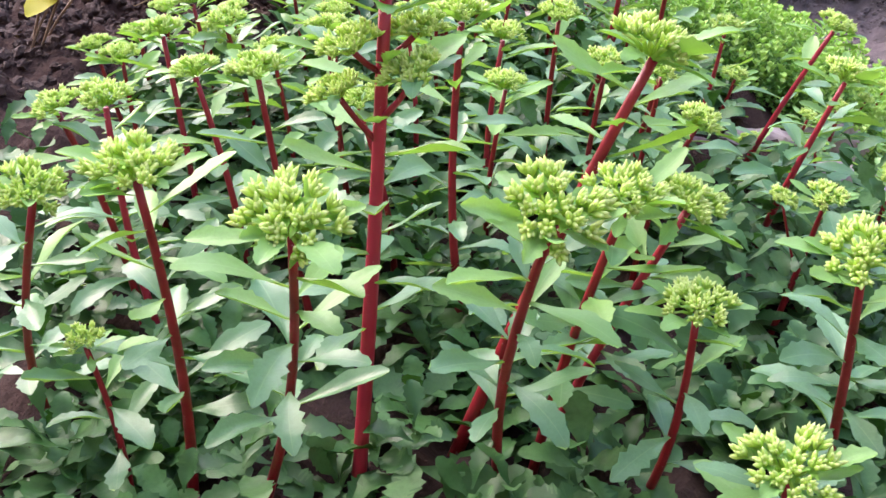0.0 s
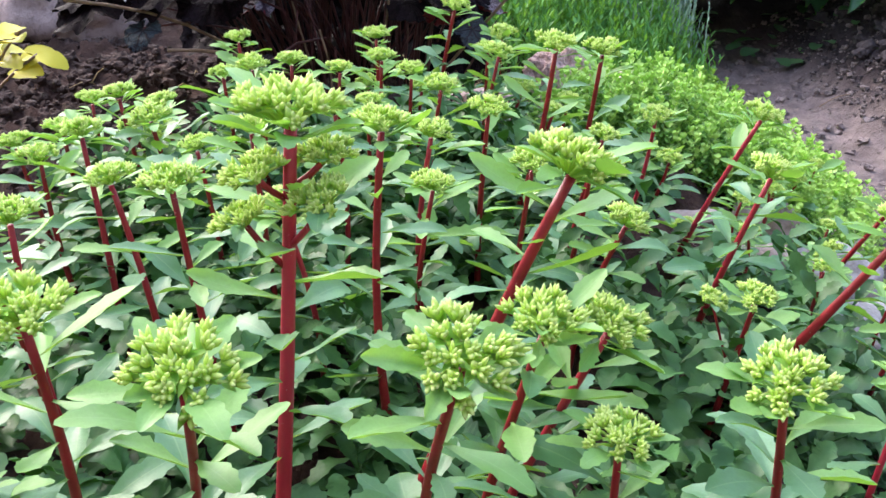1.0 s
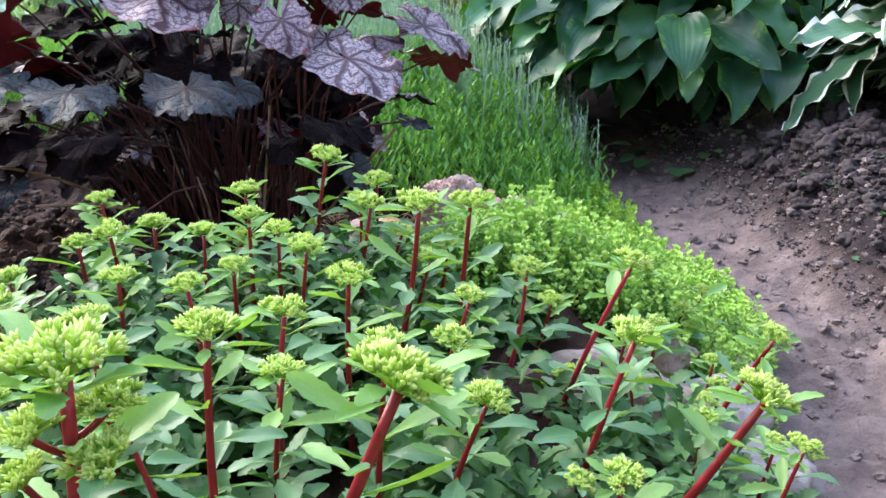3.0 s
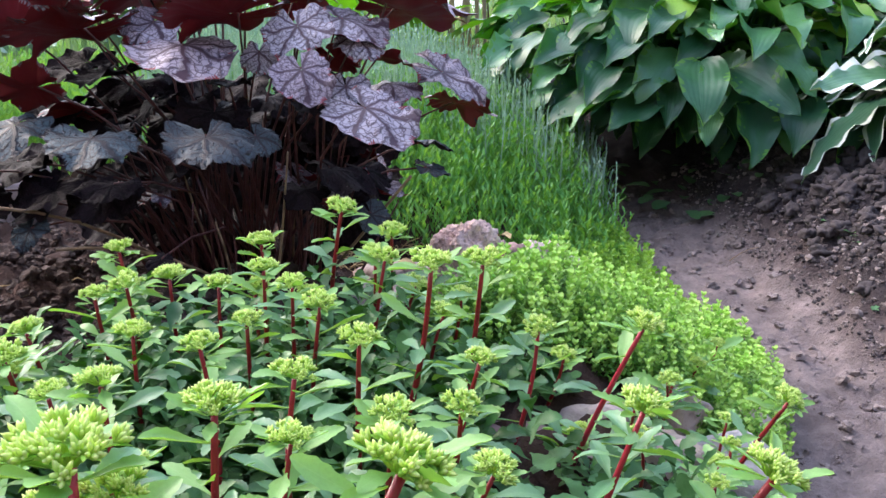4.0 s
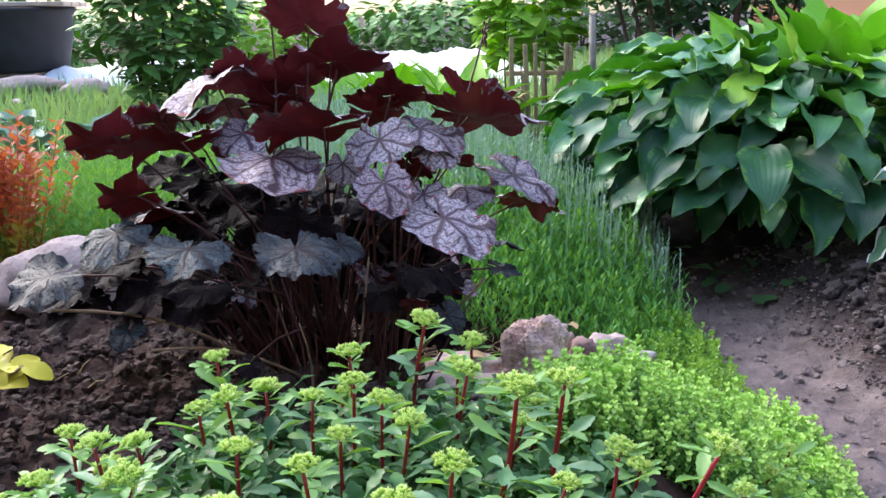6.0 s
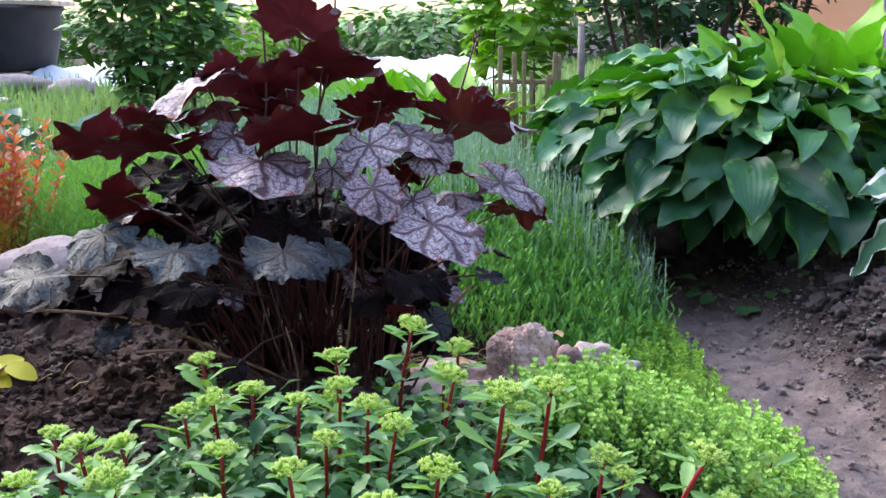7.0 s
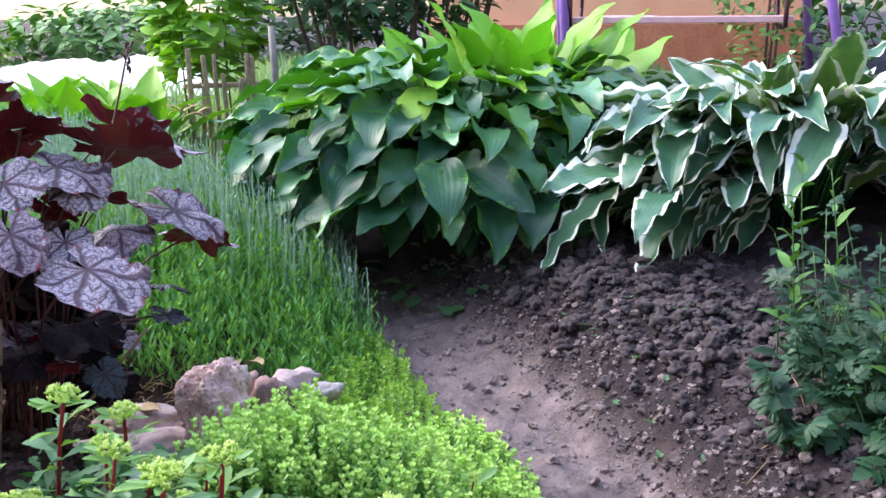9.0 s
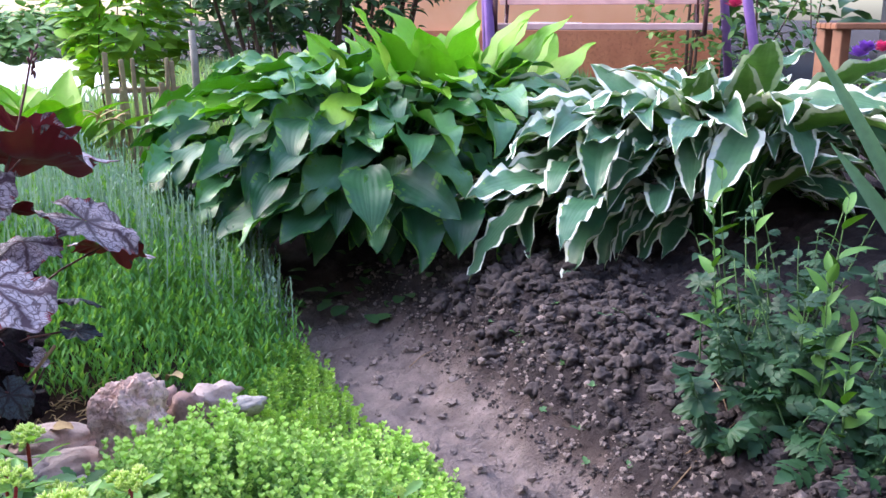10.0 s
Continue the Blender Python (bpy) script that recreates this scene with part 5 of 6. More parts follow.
# tall young leaves in its crown
for k in range(30):
    a = k * 2.4
    rho = math.sqrt((k + 0.5) / 30)
    p = Vector((1.30 + 0.32 * rho * math.cos(a), 2.42 + 0.16 * rho * math.sin(a), 0.58 + U(-0.03, 0.03) - 0.06 * rho))
    d = Vector((math.cos(a) * (0.15 + 0.5 * rho), math.sin(a) * (0.15 + 0.4 * rho), U(0.7, 1.2)))
    part("leaf", HOSTA_NEW[rnd.randrange(5)], green, axes(p, d, (-math.cos(a), -math.sin(a) - 0.6, 0.3), U(0.18, 0.25)))
hosta("hosta", (1.78, 1.90, 0.18), 0.74, 0.40, ((0.02, 26, 0), (0.09, 28, 0), (0.16, 30, 0), (0.24, 32, 0), (0.33, 32, 0), (0.42, 32, 0), (0.52, 30, 0), (0.62, 28, 0), (0.73, 24, 0), (0.85, 18, 0), (0.96, 9, 0)),
      (VARIEGATED,), "hosta with wavy green leaves edged in white", (-0.42, 0.30), (0.21, 0.32), (0.52, 0.76), 0.45, lambda p: p.x > 1.40 and p.y < 1.72 and p.z < 0.50)
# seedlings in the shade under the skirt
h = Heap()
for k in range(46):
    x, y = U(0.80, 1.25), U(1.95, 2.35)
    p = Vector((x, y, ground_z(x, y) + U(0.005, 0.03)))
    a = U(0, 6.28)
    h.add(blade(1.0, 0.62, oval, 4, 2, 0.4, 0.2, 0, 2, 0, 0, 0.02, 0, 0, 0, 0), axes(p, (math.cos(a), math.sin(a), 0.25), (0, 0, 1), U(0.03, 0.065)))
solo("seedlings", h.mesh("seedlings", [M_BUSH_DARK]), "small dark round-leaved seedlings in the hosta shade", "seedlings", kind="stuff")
h = Heap()
for k in range(40):
    x = U(0.9, 1.25)
    y = U(1.0, 1.7)
    if x - path_x(y) < 0.12:
        continue
    p = Vector((x, y, ground_fine(x, y) + 0.004))
    for j in range(4):
        a = U(0, 6.28)
        h.add(blade(1.0, 0.5, oval, 3, 2, 0.4, 0.2, 0, 2, 0, 0, 0.02, 0, 0, 0, 0), axes(p, (math.cos(a), math.sin(a), 0.5), (0, 0, 1), U(0.008, 0.018)))
solo("seedlings", h.mesh("seedlings", [M_BUSH_DARK]), "tiny seedlings sprouting between the clods", "seedlings", kind="stuff")

# ---- weeds on the bank ----
def lobed(seed):
    """A feathery leaf: paired toothed leaflets along a rib."""
    r = random.Random(seed)
    h = Heap()
    for k in range(3):
        s = 0.28 + 0.46 * k / 2
        L = 0.46 * (1 - 0.5 * abs(s - 0.45))
        for side in (-1, 1):
            h.add(blade(L, L * 0.62, lance, 8, 2, 0.5, 0.2, 0.02, 2, 0.3, 0.15, 0.01, 0, 0, 0, 0), axes((0, s, -0.12 * s * s), (side, 0.55, -0.15 + r.uniform(-0.1, 0.1)), (0, 0, 1)))
    h.add(blade(0.46, 0.34, lance, 8, 2, 0.5, 0.2, 0.02, 2, 0.3, 0.15, 0.01, 0, 0, 0, 0), axes((0, 0.80, -0.08), (0, 1, -0.3), (0, 0, 1)))
    h.add(tube([(0, 0, 0), (0, 0.4, -0.01), (0, 0.85, -0.09)], [0.012, 0.010, 0.006], 4))
    return h.mesh("leaf", [M_WEED])


LOBED = [lobed(5 + k) for k in range(4)]
MAPLE = [palm_leaf(90 + k, M_WEED, -0.3 + 0.1 * k, 0.15, M_WEED, 0.45) for k in range(4)]
LANCE = []
for k in range(4):
    g = blade(1.0, U(0.30, 0.42), lance, 7, 2, U(0.2, 0.8), 0.3, 0.02, 2, 0, 0, 0.01, U(0, 6), 0.2)
    LANCE.append(mesh_of("leaf", g[0], g[1], [M_WEED_PALE, M_WEED_PALE], g[2], g[3]))
LANCE_DARK = []
for k in range(4):
    g = blade(1.0, U(0.38, 0.50), lance, 8, 2, U(0.2, 0.8), 0.3, 0.02, 2, 0.15, 0.1, 0.01, U(0, 6), 0.2)
    LANCE_DARK.append(mesh_of("leaf", g[0], g[1], [M_WEED, M_WEED], g[2], g[3]))
M_WEED_STEM = plain_material("weed_stem", (0.06, 0.14, 0.045), (0.12, 0.23, 0.07), 0.55, 40)


def weed(x, y, tall, lean, leaves, n, size, label, up=(-0.2, 0.45), from_s=0.15, young=None):
    base = Vector((x, y, ground_z(x, y) - 0.003))
    plant = thing("weed", base, label, "weed", "weeds on the bank")
    pts = bow(base, base + Vector((lean[0], lean[1], tall)), 0, 8, (U(-0.01, 0.01), U(-0.01, 0.01), 0))
    g = tube(pts, [0.0020 - 0.00016 * k for k in range(9)], 5)
    part("stem", mesh_of("stem", g[0], g[1], [M_WEED_STEM], g[2], g[3]), plant, Matrix.Identity(4))
    turn = U(0, 6.28)
    for k in range(n):
        s = from_s + (0.99 - from_s) * k / (n - 1)
        i = min(7, int(s * 8))
        p = pts[i].lerp(pts[i + 1], s * 8 - i)
        turn += 2.4 + U(-0.3, 0.3)
        d = Vector((math.cos(turn), math.sin(turn), U(*up) + 0.9 * smooth(0.8, 1, s)))
        kind = young if young and s > 0.72 else leaves
        part("leaf", kind[rnd.randrange(4)], plant, axes(p, d, (U(-0.6, 0.5), U(-0.7, 0.4), 1), size * U(0.6, 1.3) * (1 - 0.45 * s)))


FEATHER = "dark green weed with feathery lobed leaves on the bank"
PALE = "upright weed with pale green pointed leaves on the bank"
for k in range(48):
    y = U(0.66, 1.30)
    x = 1.03 + 0.30 * smooth(0.95, 1.5, y) + abs(rnd.gauss(0, 0.20))
    weed(x, y, U(0.06, 0.24), (U(-0.11, 0.04), U(-0.07, 0.06)), (MAPLE, LOBED, LANCE_DARK)[k % 3], rnd.randrange(7, 13), (U(0.020, 0.034), U(0.05, 0.08), U(0.04, 0.065))[k % 3], ("dark green weed with broad lobed leaves on the bank", FEATHER, "dark green weed with toothed leaves on the bank")[k % 3])
for k in range(30):
    y = U(0.72, 1.16)
    weed(0.955 + 0.12 * smooth(0.95, 1.2, y) + abs(rnd.gauss(0, 0.09)), y, U(0.03, 0.12), (U(-0.05, 0.03), U(-0.05, 0.04)), (LOBED, MAPLE, LANCE_DARK)[k % 3], rnd.randrange(7, 11), (U(0.05, 0.075), U(0.022, 0.034), U(0.035, 0.055))[k % 3], (FEATHER, "dark green weed with broad lobed leaves on the bank", "dark green weed with toothed leaves on the bank")[k % 3])
for x, y, tall in ((1.02, 0.83, 0.12), (1.08, 0.88, 0.15), (1.14, 0.86, 0.12), (1.10, 0.98, 0.16), (1.20, 0.92, 0.20)):
    weed(x, y, tall, (U(-0.03, 0.02), U(-0.02, 0.02)), LANCE, 6, 0.055, PALE, (0.2, 1.3), 0.35)
weed(1.13, 1.16, 0.26, (-0.03, 0.0), LANCE, 14, 0.055, PALE, (0.3, 1.3))
weed(1.16, 1.10, 0.30, (-0.02, 0.03), LANCE, 14, 0.05, PALE, (0.3, 1.3))
weed(1.12, 0.96, 0.20, (0.0, 0.0), LANCE, 12, 0.06, PALE, (0.5, 1.6))
weed(1.20, 1.02, 0.28, (0.02, 0.0), LANCE, 12, 0.07, PALE, (0.5, 1.6))
weed(1.05, 0.90, 0.12, (0.01, 0.0), LANCE, 9, 0.06, PALE, (0.1, 1.0))
weed(1.22, 1.22, 0.30, (-0.05, 0.0), LANCE_DARK, 14, 0.06, "dark green weed with toothed leaves on the bank", young=LANCE)
weed(1.01, 1.02, 0.05, (0.0, 0.0), LANCE_DARK, 6, 0.045, "small dark weed sprouting from the bank")

# iris beside the weeds
iris = thing("iris", (1.30, 0.80, 0.18), "iris clump with broad blue-green sword blades", "iris plant")
for x, y, L, w, d in ((1.33, 0.80, 0.64, 0.026, (-0.40, 0.20, 0.80)), (1.34, 0.78, 0.52, 0.032, (-0.46, 0.16, 0.66)), (1.36, 0.80, 0.6, 0.03, (-0.05, 0.05, 1)), (1.33, 0.76, 0.36, 0.044, (-0.40, 0.14, 0.50)), (1.37, 0.82, 0.5, 0.03, (0.2, 0.1, 0.9))):
    g = blade(L, w, strap, 12, 4, 0.35, 0.5, 0, 2, 0, 0, 0.002)
    part("blade", mesh_of("blade", g[0], g[1], [M_IRIS, M_IRIS], g[2], g[3]), iris, axes((x, y, 0.17), d, (-0.6, -0.7, 0.3)))
for x, y in ((1.27, 0.84), (1.31, 0.82)):
    g = tube(bow((x, y, 0.17), (x - 0.12, y + 0.06, 0.84), 0, 8, (0.015, 0, 0)), [0.0035] * 9, 6)
    part("stem", mesh_of("stem", g[0], g[1], [M_WEED_STEM], g[2], g[3]), iris, Matrix.Identity(4))

# ---- plants beside the dark bed ----
orange = thing("barberry", (-0.78, 2.02, 0.17), "small shrub with upright orange and yellow-green leafy shoots", "shrub")
for k in range(52):
    a, rho = U(0, 6.28), 0.13 * math.sqrt(rnd.random())
    foot = Vector((-0.78 + rho * math.cos(a), 2.02 + rho * math.sin(a), 0.17))
    tip = foot + Vector((U(-0.04, 0.04) + (foot.x + 0.78) * 0.6, U(-0.04, 0.04), U(0.22, 0.37)))
    h = Heap()
    h.add(tube([foot, foot.lerp(tip, 0.5), tip], [0.002, 0.0018, 0.001], 4))
    for j in range(34):
        s = 0.12 + 0.88 * j / 33
        w = j * 2.4
        geo = tiny(U(0.020, 0.032), U(0.013, 0.019))
        o = len(h.i)
        h.add(geo, axes(foot.lerp(tip, s), (math.cos(w), math.sin(w), U(0.3, 1.0)), (0, 0, 1)), (0.5, s))
        if s < 0.42:
            for q in range(o, len(h.i)):
                h.i[q] = 1
    part("shoot", h.mesh("shoot", [M_ORANGE, M_OLIVE]), orange, Matrix.Identity(4))
yellow = thing("golden_shrub", (-0.48, 1.12, 0.19), "golden shrub with bright yellow rounded leaves", "shrub")
YL = []
for k in range(3):
    g = blade(1.0, U(0.60, 0.74), oval, 6, 2, U(0.3, 0.9), 0.2, 0.02, 2, 0, 0, 0.02, U(0, 6))
    YL.append(mesh_of("leaf", g[0], g[1], [M_YELLOW, M_YELLOW], g[2], g[3]))
for k in range(4):
    foot = Vector((-0.48 + U(-0.02, 0.02), 1.12 + U(-0.02, 0.02), 0.19))
    tip = Vector((-0.385 + U(-0.05, 0.02), 1.11 + U(-0.05, 0.03), 0.395 + U(-0.085, 0.015)))
    g = tube(bow(foot, tip, 0.015, 5), [0.0018] * 6, 4)
    part("stem", mesh_of("stem", g[0], g[1], [M_TWIG], g[2], g[3]), yellow, Matrix.Identity(4))
    for j in range(5):
        s = 0.68 + 0.32 * j / 4
        w = U(0, 6.28)
        part("leaf", YL[rnd.randrange(3)], yellow, axes(foot.lerp(tip, s) + Vector((0, 0, 0.015 * math.sin(3.14 * s))), (math.cos(w), math.sin(w), U(-0.3, 0.6)), (0.1, -0.45, 1), U(0.032, 0.044)))
# ---- the garden behind ----
def leaf_cloud(centre, radii, n, size, prof, mat, wide=0.5, hollow=0.55, seed=1):
    r = random.Random(seed)
    h = Heap()
    geos = [blade(1.0, wide, prof, 4, 2, r.uniform(0.3, 1.0), 0.2, 0.02, 2, 0, 0, 0.01, 0, 0, 0, 0) for k in range(4)]
    for k in range(n):
        d = Vector((r.gauss(0, 1), r.gauss(0, 1), r.gauss(0, 1))).normalized()
        rho = hollow + (1 - hollow) * r.random() ** 0.6
        rho *= 0.82 + 0.30 * noise.noise(d * 2.4 + Vector((seed, 0, 0)))
        p = Vector(centre) + Vector((d.x * radii[0], d.y * radii[1], d.z * radii[2])) * rho
        a = r.uniform(0, 6.28)
        out = Vector((math.cos(a) + d.x, math.sin(a) + d.y, r.uniform(-0.5, 0.5)))
        h.add(geos[k % 4], axes(p, out, (d.x * 0.5, d.y * 0.5, 1), size * r.uniform(0.6, 1.2)))
    return h.mesh("crown", [mat])


M_BARK = plain_material("bark", (0.07, 0.045, 0.035), (0.17, 0.11, 0.085), 0.9, 25, bump=0.5)


def shrub(centre, radii, n, size, mat, label, prof=lance, wide=0.5, trunks=5, spread_by=0.3, seed=1, thick=0.012):
    c = Vector(centre)
    g0 = ground_z(c.x, c.y)
    plant = thing("shrub", (c.x, c.y, g0), label, "shrub")
    r = random.Random(seed)
    for k in range(trunks):
        a = r.uniform(0, 6.28)
        foot = Vector((c.x + 0.12 * radii[0] * math.cos(a) * 3, c.y + 0.05 * math.sin(a), g0 - 0.01))
        tip = c + Vector((math.cos(a) * radii[0], math.sin(a) * radii[1], 0)) * spread_by + Vector((0, 0, radii[2] * 0.5))
        g = tube(bow(foot, tip, 0, 6, (r.uniform(-0.05, 0.05), 0, 0)), [thick * (1 - 0.1 * q) for q in range(7)], 6)
        part("trunk", mesh_of("trunk", g[0], g[1], [M_BARK], g[2], g[3]), plant, Matrix.Identity(4))
    part("crown", leaf_cloud(centre, radii, n, size, prof, mat, wide, seed=seed), plant, Matrix.Identity(4))
    return plant


shrub((-0.95, 4.9, 0.76), (0.44, 0.38, 0.58), 1500, 0.105, M_BUSH, "leafy mid-green currant bush behind the bed", wide=0.55, seed=3)
shrub((0.76, 4.25, 0.74), (0.28, 0.25, 0.38), 430, 0.11, M_BUSH_LIME, "small shrub with bright lime-green leaves", wide=0.6, seed=4, trunks=3, thick=0.005)
shrub((1.50, 3.95, 0.98), (0.66, 0.4, 0.50), 2000, 0.085, M_BUSH_DARK, "dark multi-stemmed shrub behind the hosta", trunks=15, spread_by=0.8, seed=5, thick=0.011)
shrub((4.3, 4.55, 0.85), (0.75, 0.5, 0.75), 900, 0.08, M_BUSH, "leafy rose bush beside the garden swing", seed=6)
shrub((-3.6, 9.4, 0.55), (1.5, 0.8, 0.60), 1500, 0.17, M_BUSH, "row of green shrubs along the far edge", seed=7)
shrub((-1.2, 9.8, 0.50), (1.3, 0.8, 0.50), 1400, 0.17, M_BUSH_LIME, "low light green shrubs along the far edge", seed=17)
shrub((0.9, 10.2, 0.5), (1.5, 0.8, 0.50), 1400, 0.17, M_BUSH, "low green shrubs along the far edge", seed=8)
shrub((2.6, 9.8, 1.0), (1.0, 0.8, 1.2), 1500, 0.16, M_BUSH_DARK, "dark shrub at the garden's far side", seed=9)
shrub((5.8, 6.6, 1.2), (1.2, 1.0, 1.3), 900, 0.13, M_BUSH_DARK, "dark shrub beside the house", seed=10)

# broad-leaved plant in front of the pale slab
BROAD = []
for k in range(4):
    g = blade(1.0, U(0.28, 0.36), lance, 9, 4, U(0.5, 1.1), 0.35, 0.03, 2, 0, 0, 0.006, U(0, 6), 0.2)
    BROAD.append(mesh_of("leaf", g[0], g[1], [M_BUSH_LIME, M_HOSTA_NEW], g[2], g[3]))


def rosette(name, centre, n, length, meshes, label, category, rise=(0.2, 1.4)):
    c = Vector(centre)
    c.z = ground_z(c.x, c.y)
    plant = thing(name, c, label, category)
    for k in range(n):
        a = k * 2.4 + U(-0.3, 0.3)
        s = k / n
        d = Vector((math.cos(a), math.sin(a), rise[0] + (rise[1] - rise[0]) * s))
        part("leaf", meshes[rnd.randrange(len(meshes))], plant, axes(c + Vector((math.cos(a), math.sin(a), 0)) * 0.02 + Vector((0, 0, 0.01 + 0.05 * s)), d, (0, 0, 1), length * U(0.75, 1.1)))


for x, y in ((0.00, 3.72), (0.20, 3.66), (0.42, 3.75), (0.10, 3.95)):
    rosette("horseradish", (x, y, 0), 18, 0.40, BROAD, "broad bright green long-leaved plant before the pale cover", "leafy plant", (1.0, 2.8))
CABBAGE = []
for k in range(3):
    g = blade(1.0, 0.85, oval, 6, 4, U(0.2, 0.6), 0.3, 0.06, 3, 0, 0, 0.01, U(0, 6))
    CABBAGE.append(mesh_of("leaf", g[0], g[1], [M_BLUE, M_BLUE], g[2], g[3]))
for x, y in ((-1.28, 3.75), (-1.05, 3.95), (-0.52, 4.05), (-0.35, 4.15), (-1.5, 4.3), (-0.75, 4.3)):
    rosette("cabbage", (x, y, 0), 13, 0.15, CABBAGE, "blue-green cabbage with broad waxy leaves", "cabbage", (0.2, 1.6))

# rough grass between the bed and the far plot
grass = Heap()
for k in range(9500):
    x, y = U(-3.2, 1.2), 2.0 + 3.0 * rnd.random() ** 1.2
    if (x > 0.30 and y < 3.1 + 0.4 * x) or (x > -0.8 and y < 2.3) or rnd.random() > smooth(-3.2, -1.6, x + 0.5 * noise.noise(Vector((x * 2, y * 2, 1)))) or y < 2.15 + 0.35 * noise.noise(Vector((x * 3, 4, 0))):
        continue
    g = ground_z(x, y)
    a = U(0, 6.28)
    L = U(0.09, 0.22) * (1.0 if y > 2.3 else 0.8)
    p = Vector((x, y, g - 0.004))
    w = Vector((math.cos(a), math.sin(a), 0)) * 0.0022
    b = Vector((-math.sin(a), math.cos(a), 0)) * L * U(0.1, 0.5)
    o = len(grass.v)
    for q in (p - w, p + w, p + w * 0.8 + b * 0.3 + Vector((0, 0, L * 0.6)), p - w * 0.8 + b * 0.3 + Vector((0, 0, L * 0.6)), p + b + Vector((0, 0, L))):
        grass.v.append(q)
        grass.uv.append((0.5, 0.5))
    grass.f += [(o, o + 1, o + 2, o + 3), (o + 3, o + 2, o + 4)]
    grass.i += [0, 0]
solo("rough_grass", grass.mesh("rough_grass", [M_GRASS]), "rough pale green grass between the beds", "grass", kind="stuff")
lawn = Heap()
for k in range(20000):
    x, y = U(-4.5, 4.5), 4.3 + 5.5 * rnd.random() ** 1.3
    L = U(0.05, 0.13)
    a = U(0, 6.28)
    p = Vector((x, y, ground_z(x, y)))
    w = Vector((math.cos(a), math.sin(a), 0)) * 0.011
    o = len(lawn.v)
    for q in (p - w, p + w, p + Vector((U(-0.05, 0.05), U(-0.05, 0.05), L))):
        lawn.v.append(q)
        lawn.uv.append((0.5, 0.5))
    lawn.f.append((o, o + 1, o + 2))
    lawn.i.append(0)
solo("far_grass", lawn.mesh("far_grass", [M_GRASS]), "green grass and low growth in the far garden", "grass", kind="stuff")

# stakes and a post
M_WOOD = plain_material("weathered_wood", (0.22, 0.165, 0.095), (0.36, 0.28, 0.17), 0.8, 30, bump=0.3)
M_POST = plain_material("grey_post", (0.22, 0.20, 0.18), (0.34, 0.31, 0.28), 0.8, 30, bump=0.3)


def bar(name, a, b, w, d, mat, bevel=0.004):
    """A bevelled beam from a to b."""
    a, b = Vector(a), Vector(b)
    bm = bmesh.new()
    bmesh.ops.create_cube(bm, size=1.0)
    L = (b - a).length
    bmesh.ops.scale(bm, vec=(w, L, d), verts=bm.verts)
    bmesh.ops.bevel(bm, geom=bm.edges[:], offset=min(bevel, w * 0.3, d * 0.3), segments=1, affect="EDGES")
    me = bpy.data.meshes.new(name)
    bm.to_mesh(me)
    bm.free()
    me.materials.append(mat)
    return me, axes((a + b) / 2, b - a, (0, 0.02, 1) if abs((b - a).normalized().z) < 0.9 else (0, -1, 0))


fence = thing("picket_fence", (0.74, 3.78, 0.18), "low fence of narrow weathered wooden pickets", "fence")
for k in range(8):
    x = 0.61 + 0.036 * k + U(-0.008, 0.008)
    me, m = bar("picket", (x, 3.80 + U(-0.01, 0.01), 0.16), (x + U(-0.022, 0.022), 3.80, 0.58 + U(-0.10, 0.05)), U(0.014, 0.022), 0.012, M_WOOD)
    part("picket", me, fence, m)
for z in (0.28, 0.48):
    me, m = bar("rail", (0.59, 3.815, z), (0.89, 3.815, z), 0.012, 0.02, M_WOOD)
    part("rail", me, fence, m)
g = tube([(0.905, 3.66, 0.14), (0.905, 3.66, 0.55), (0.90, 3.66, 0.70)], [0.014, 0.014, 0.013], 10)
solo("post", mesh_of("post", g[0], g[1], [M_POST], g[2], g[3]), "round grey weathered garden post", "post")
dry = thing("dry_leaf_tuft", (0.54, 3.3, 0.40), "bleached dry leaves lying on the stalks", "dry leaves")
for k in range(7):
    g = blade(U(0.08, 0.14), 0.018, lance, 6, 2, 1.8, 0.3, 0.02, 2, 0, 0, 0.001)
    a = U(0, 6.28)
    part("leaf", mesh_of("leaf", g[0], g[1], [M_DRY, M_DRY], g[2], g[3]), dry, axes((0.54 + U(-0.06, 0.06), 3.3, 0.40 + U(0, 0.03)), (math.cos(a), 0.2 * math.sin(a), 0.7), (0, 0, 1)))

# pale slabs, tub and boards
M_WHITE = plain_material("white_painted_board", (0.82, 0.82, 0.84), (0.88, 0.88, 0.90), 0.6, 3)
M_TUB = plain_material("black_plastic", (0.016, 0.017, 0.021), (0.03, 0.03, 0.036), 0.75, 10)
M_PALE_WOOD = plain_material("pale_board", (0.52, 0.40, 0.30), (0.64, 0.50, 0.40), 0.7, 14, bump=0.3)


def block(name, lo, hi, mat, label, category, bevel=0.02):
    lo, hi = Vector(lo), Vector(hi)
    bm = bmesh.new()
    bmesh.ops.create_cube(bm, size=1.0)
    bmesh.ops.scale(bm, vec=hi - lo, verts=bm.verts)
    bmesh.ops.bevel(bm, geom=bm.edges[:], offset=bevel, segments=2, affect="EDGES")
    me = bpy.data.meshes.new(name)
    bm.to_mesh(me)
    bm.free()
    me.materials.append(mat)
    return solo(name, me, label, category, m=Matrix.Translation((lo + hi) / 2))


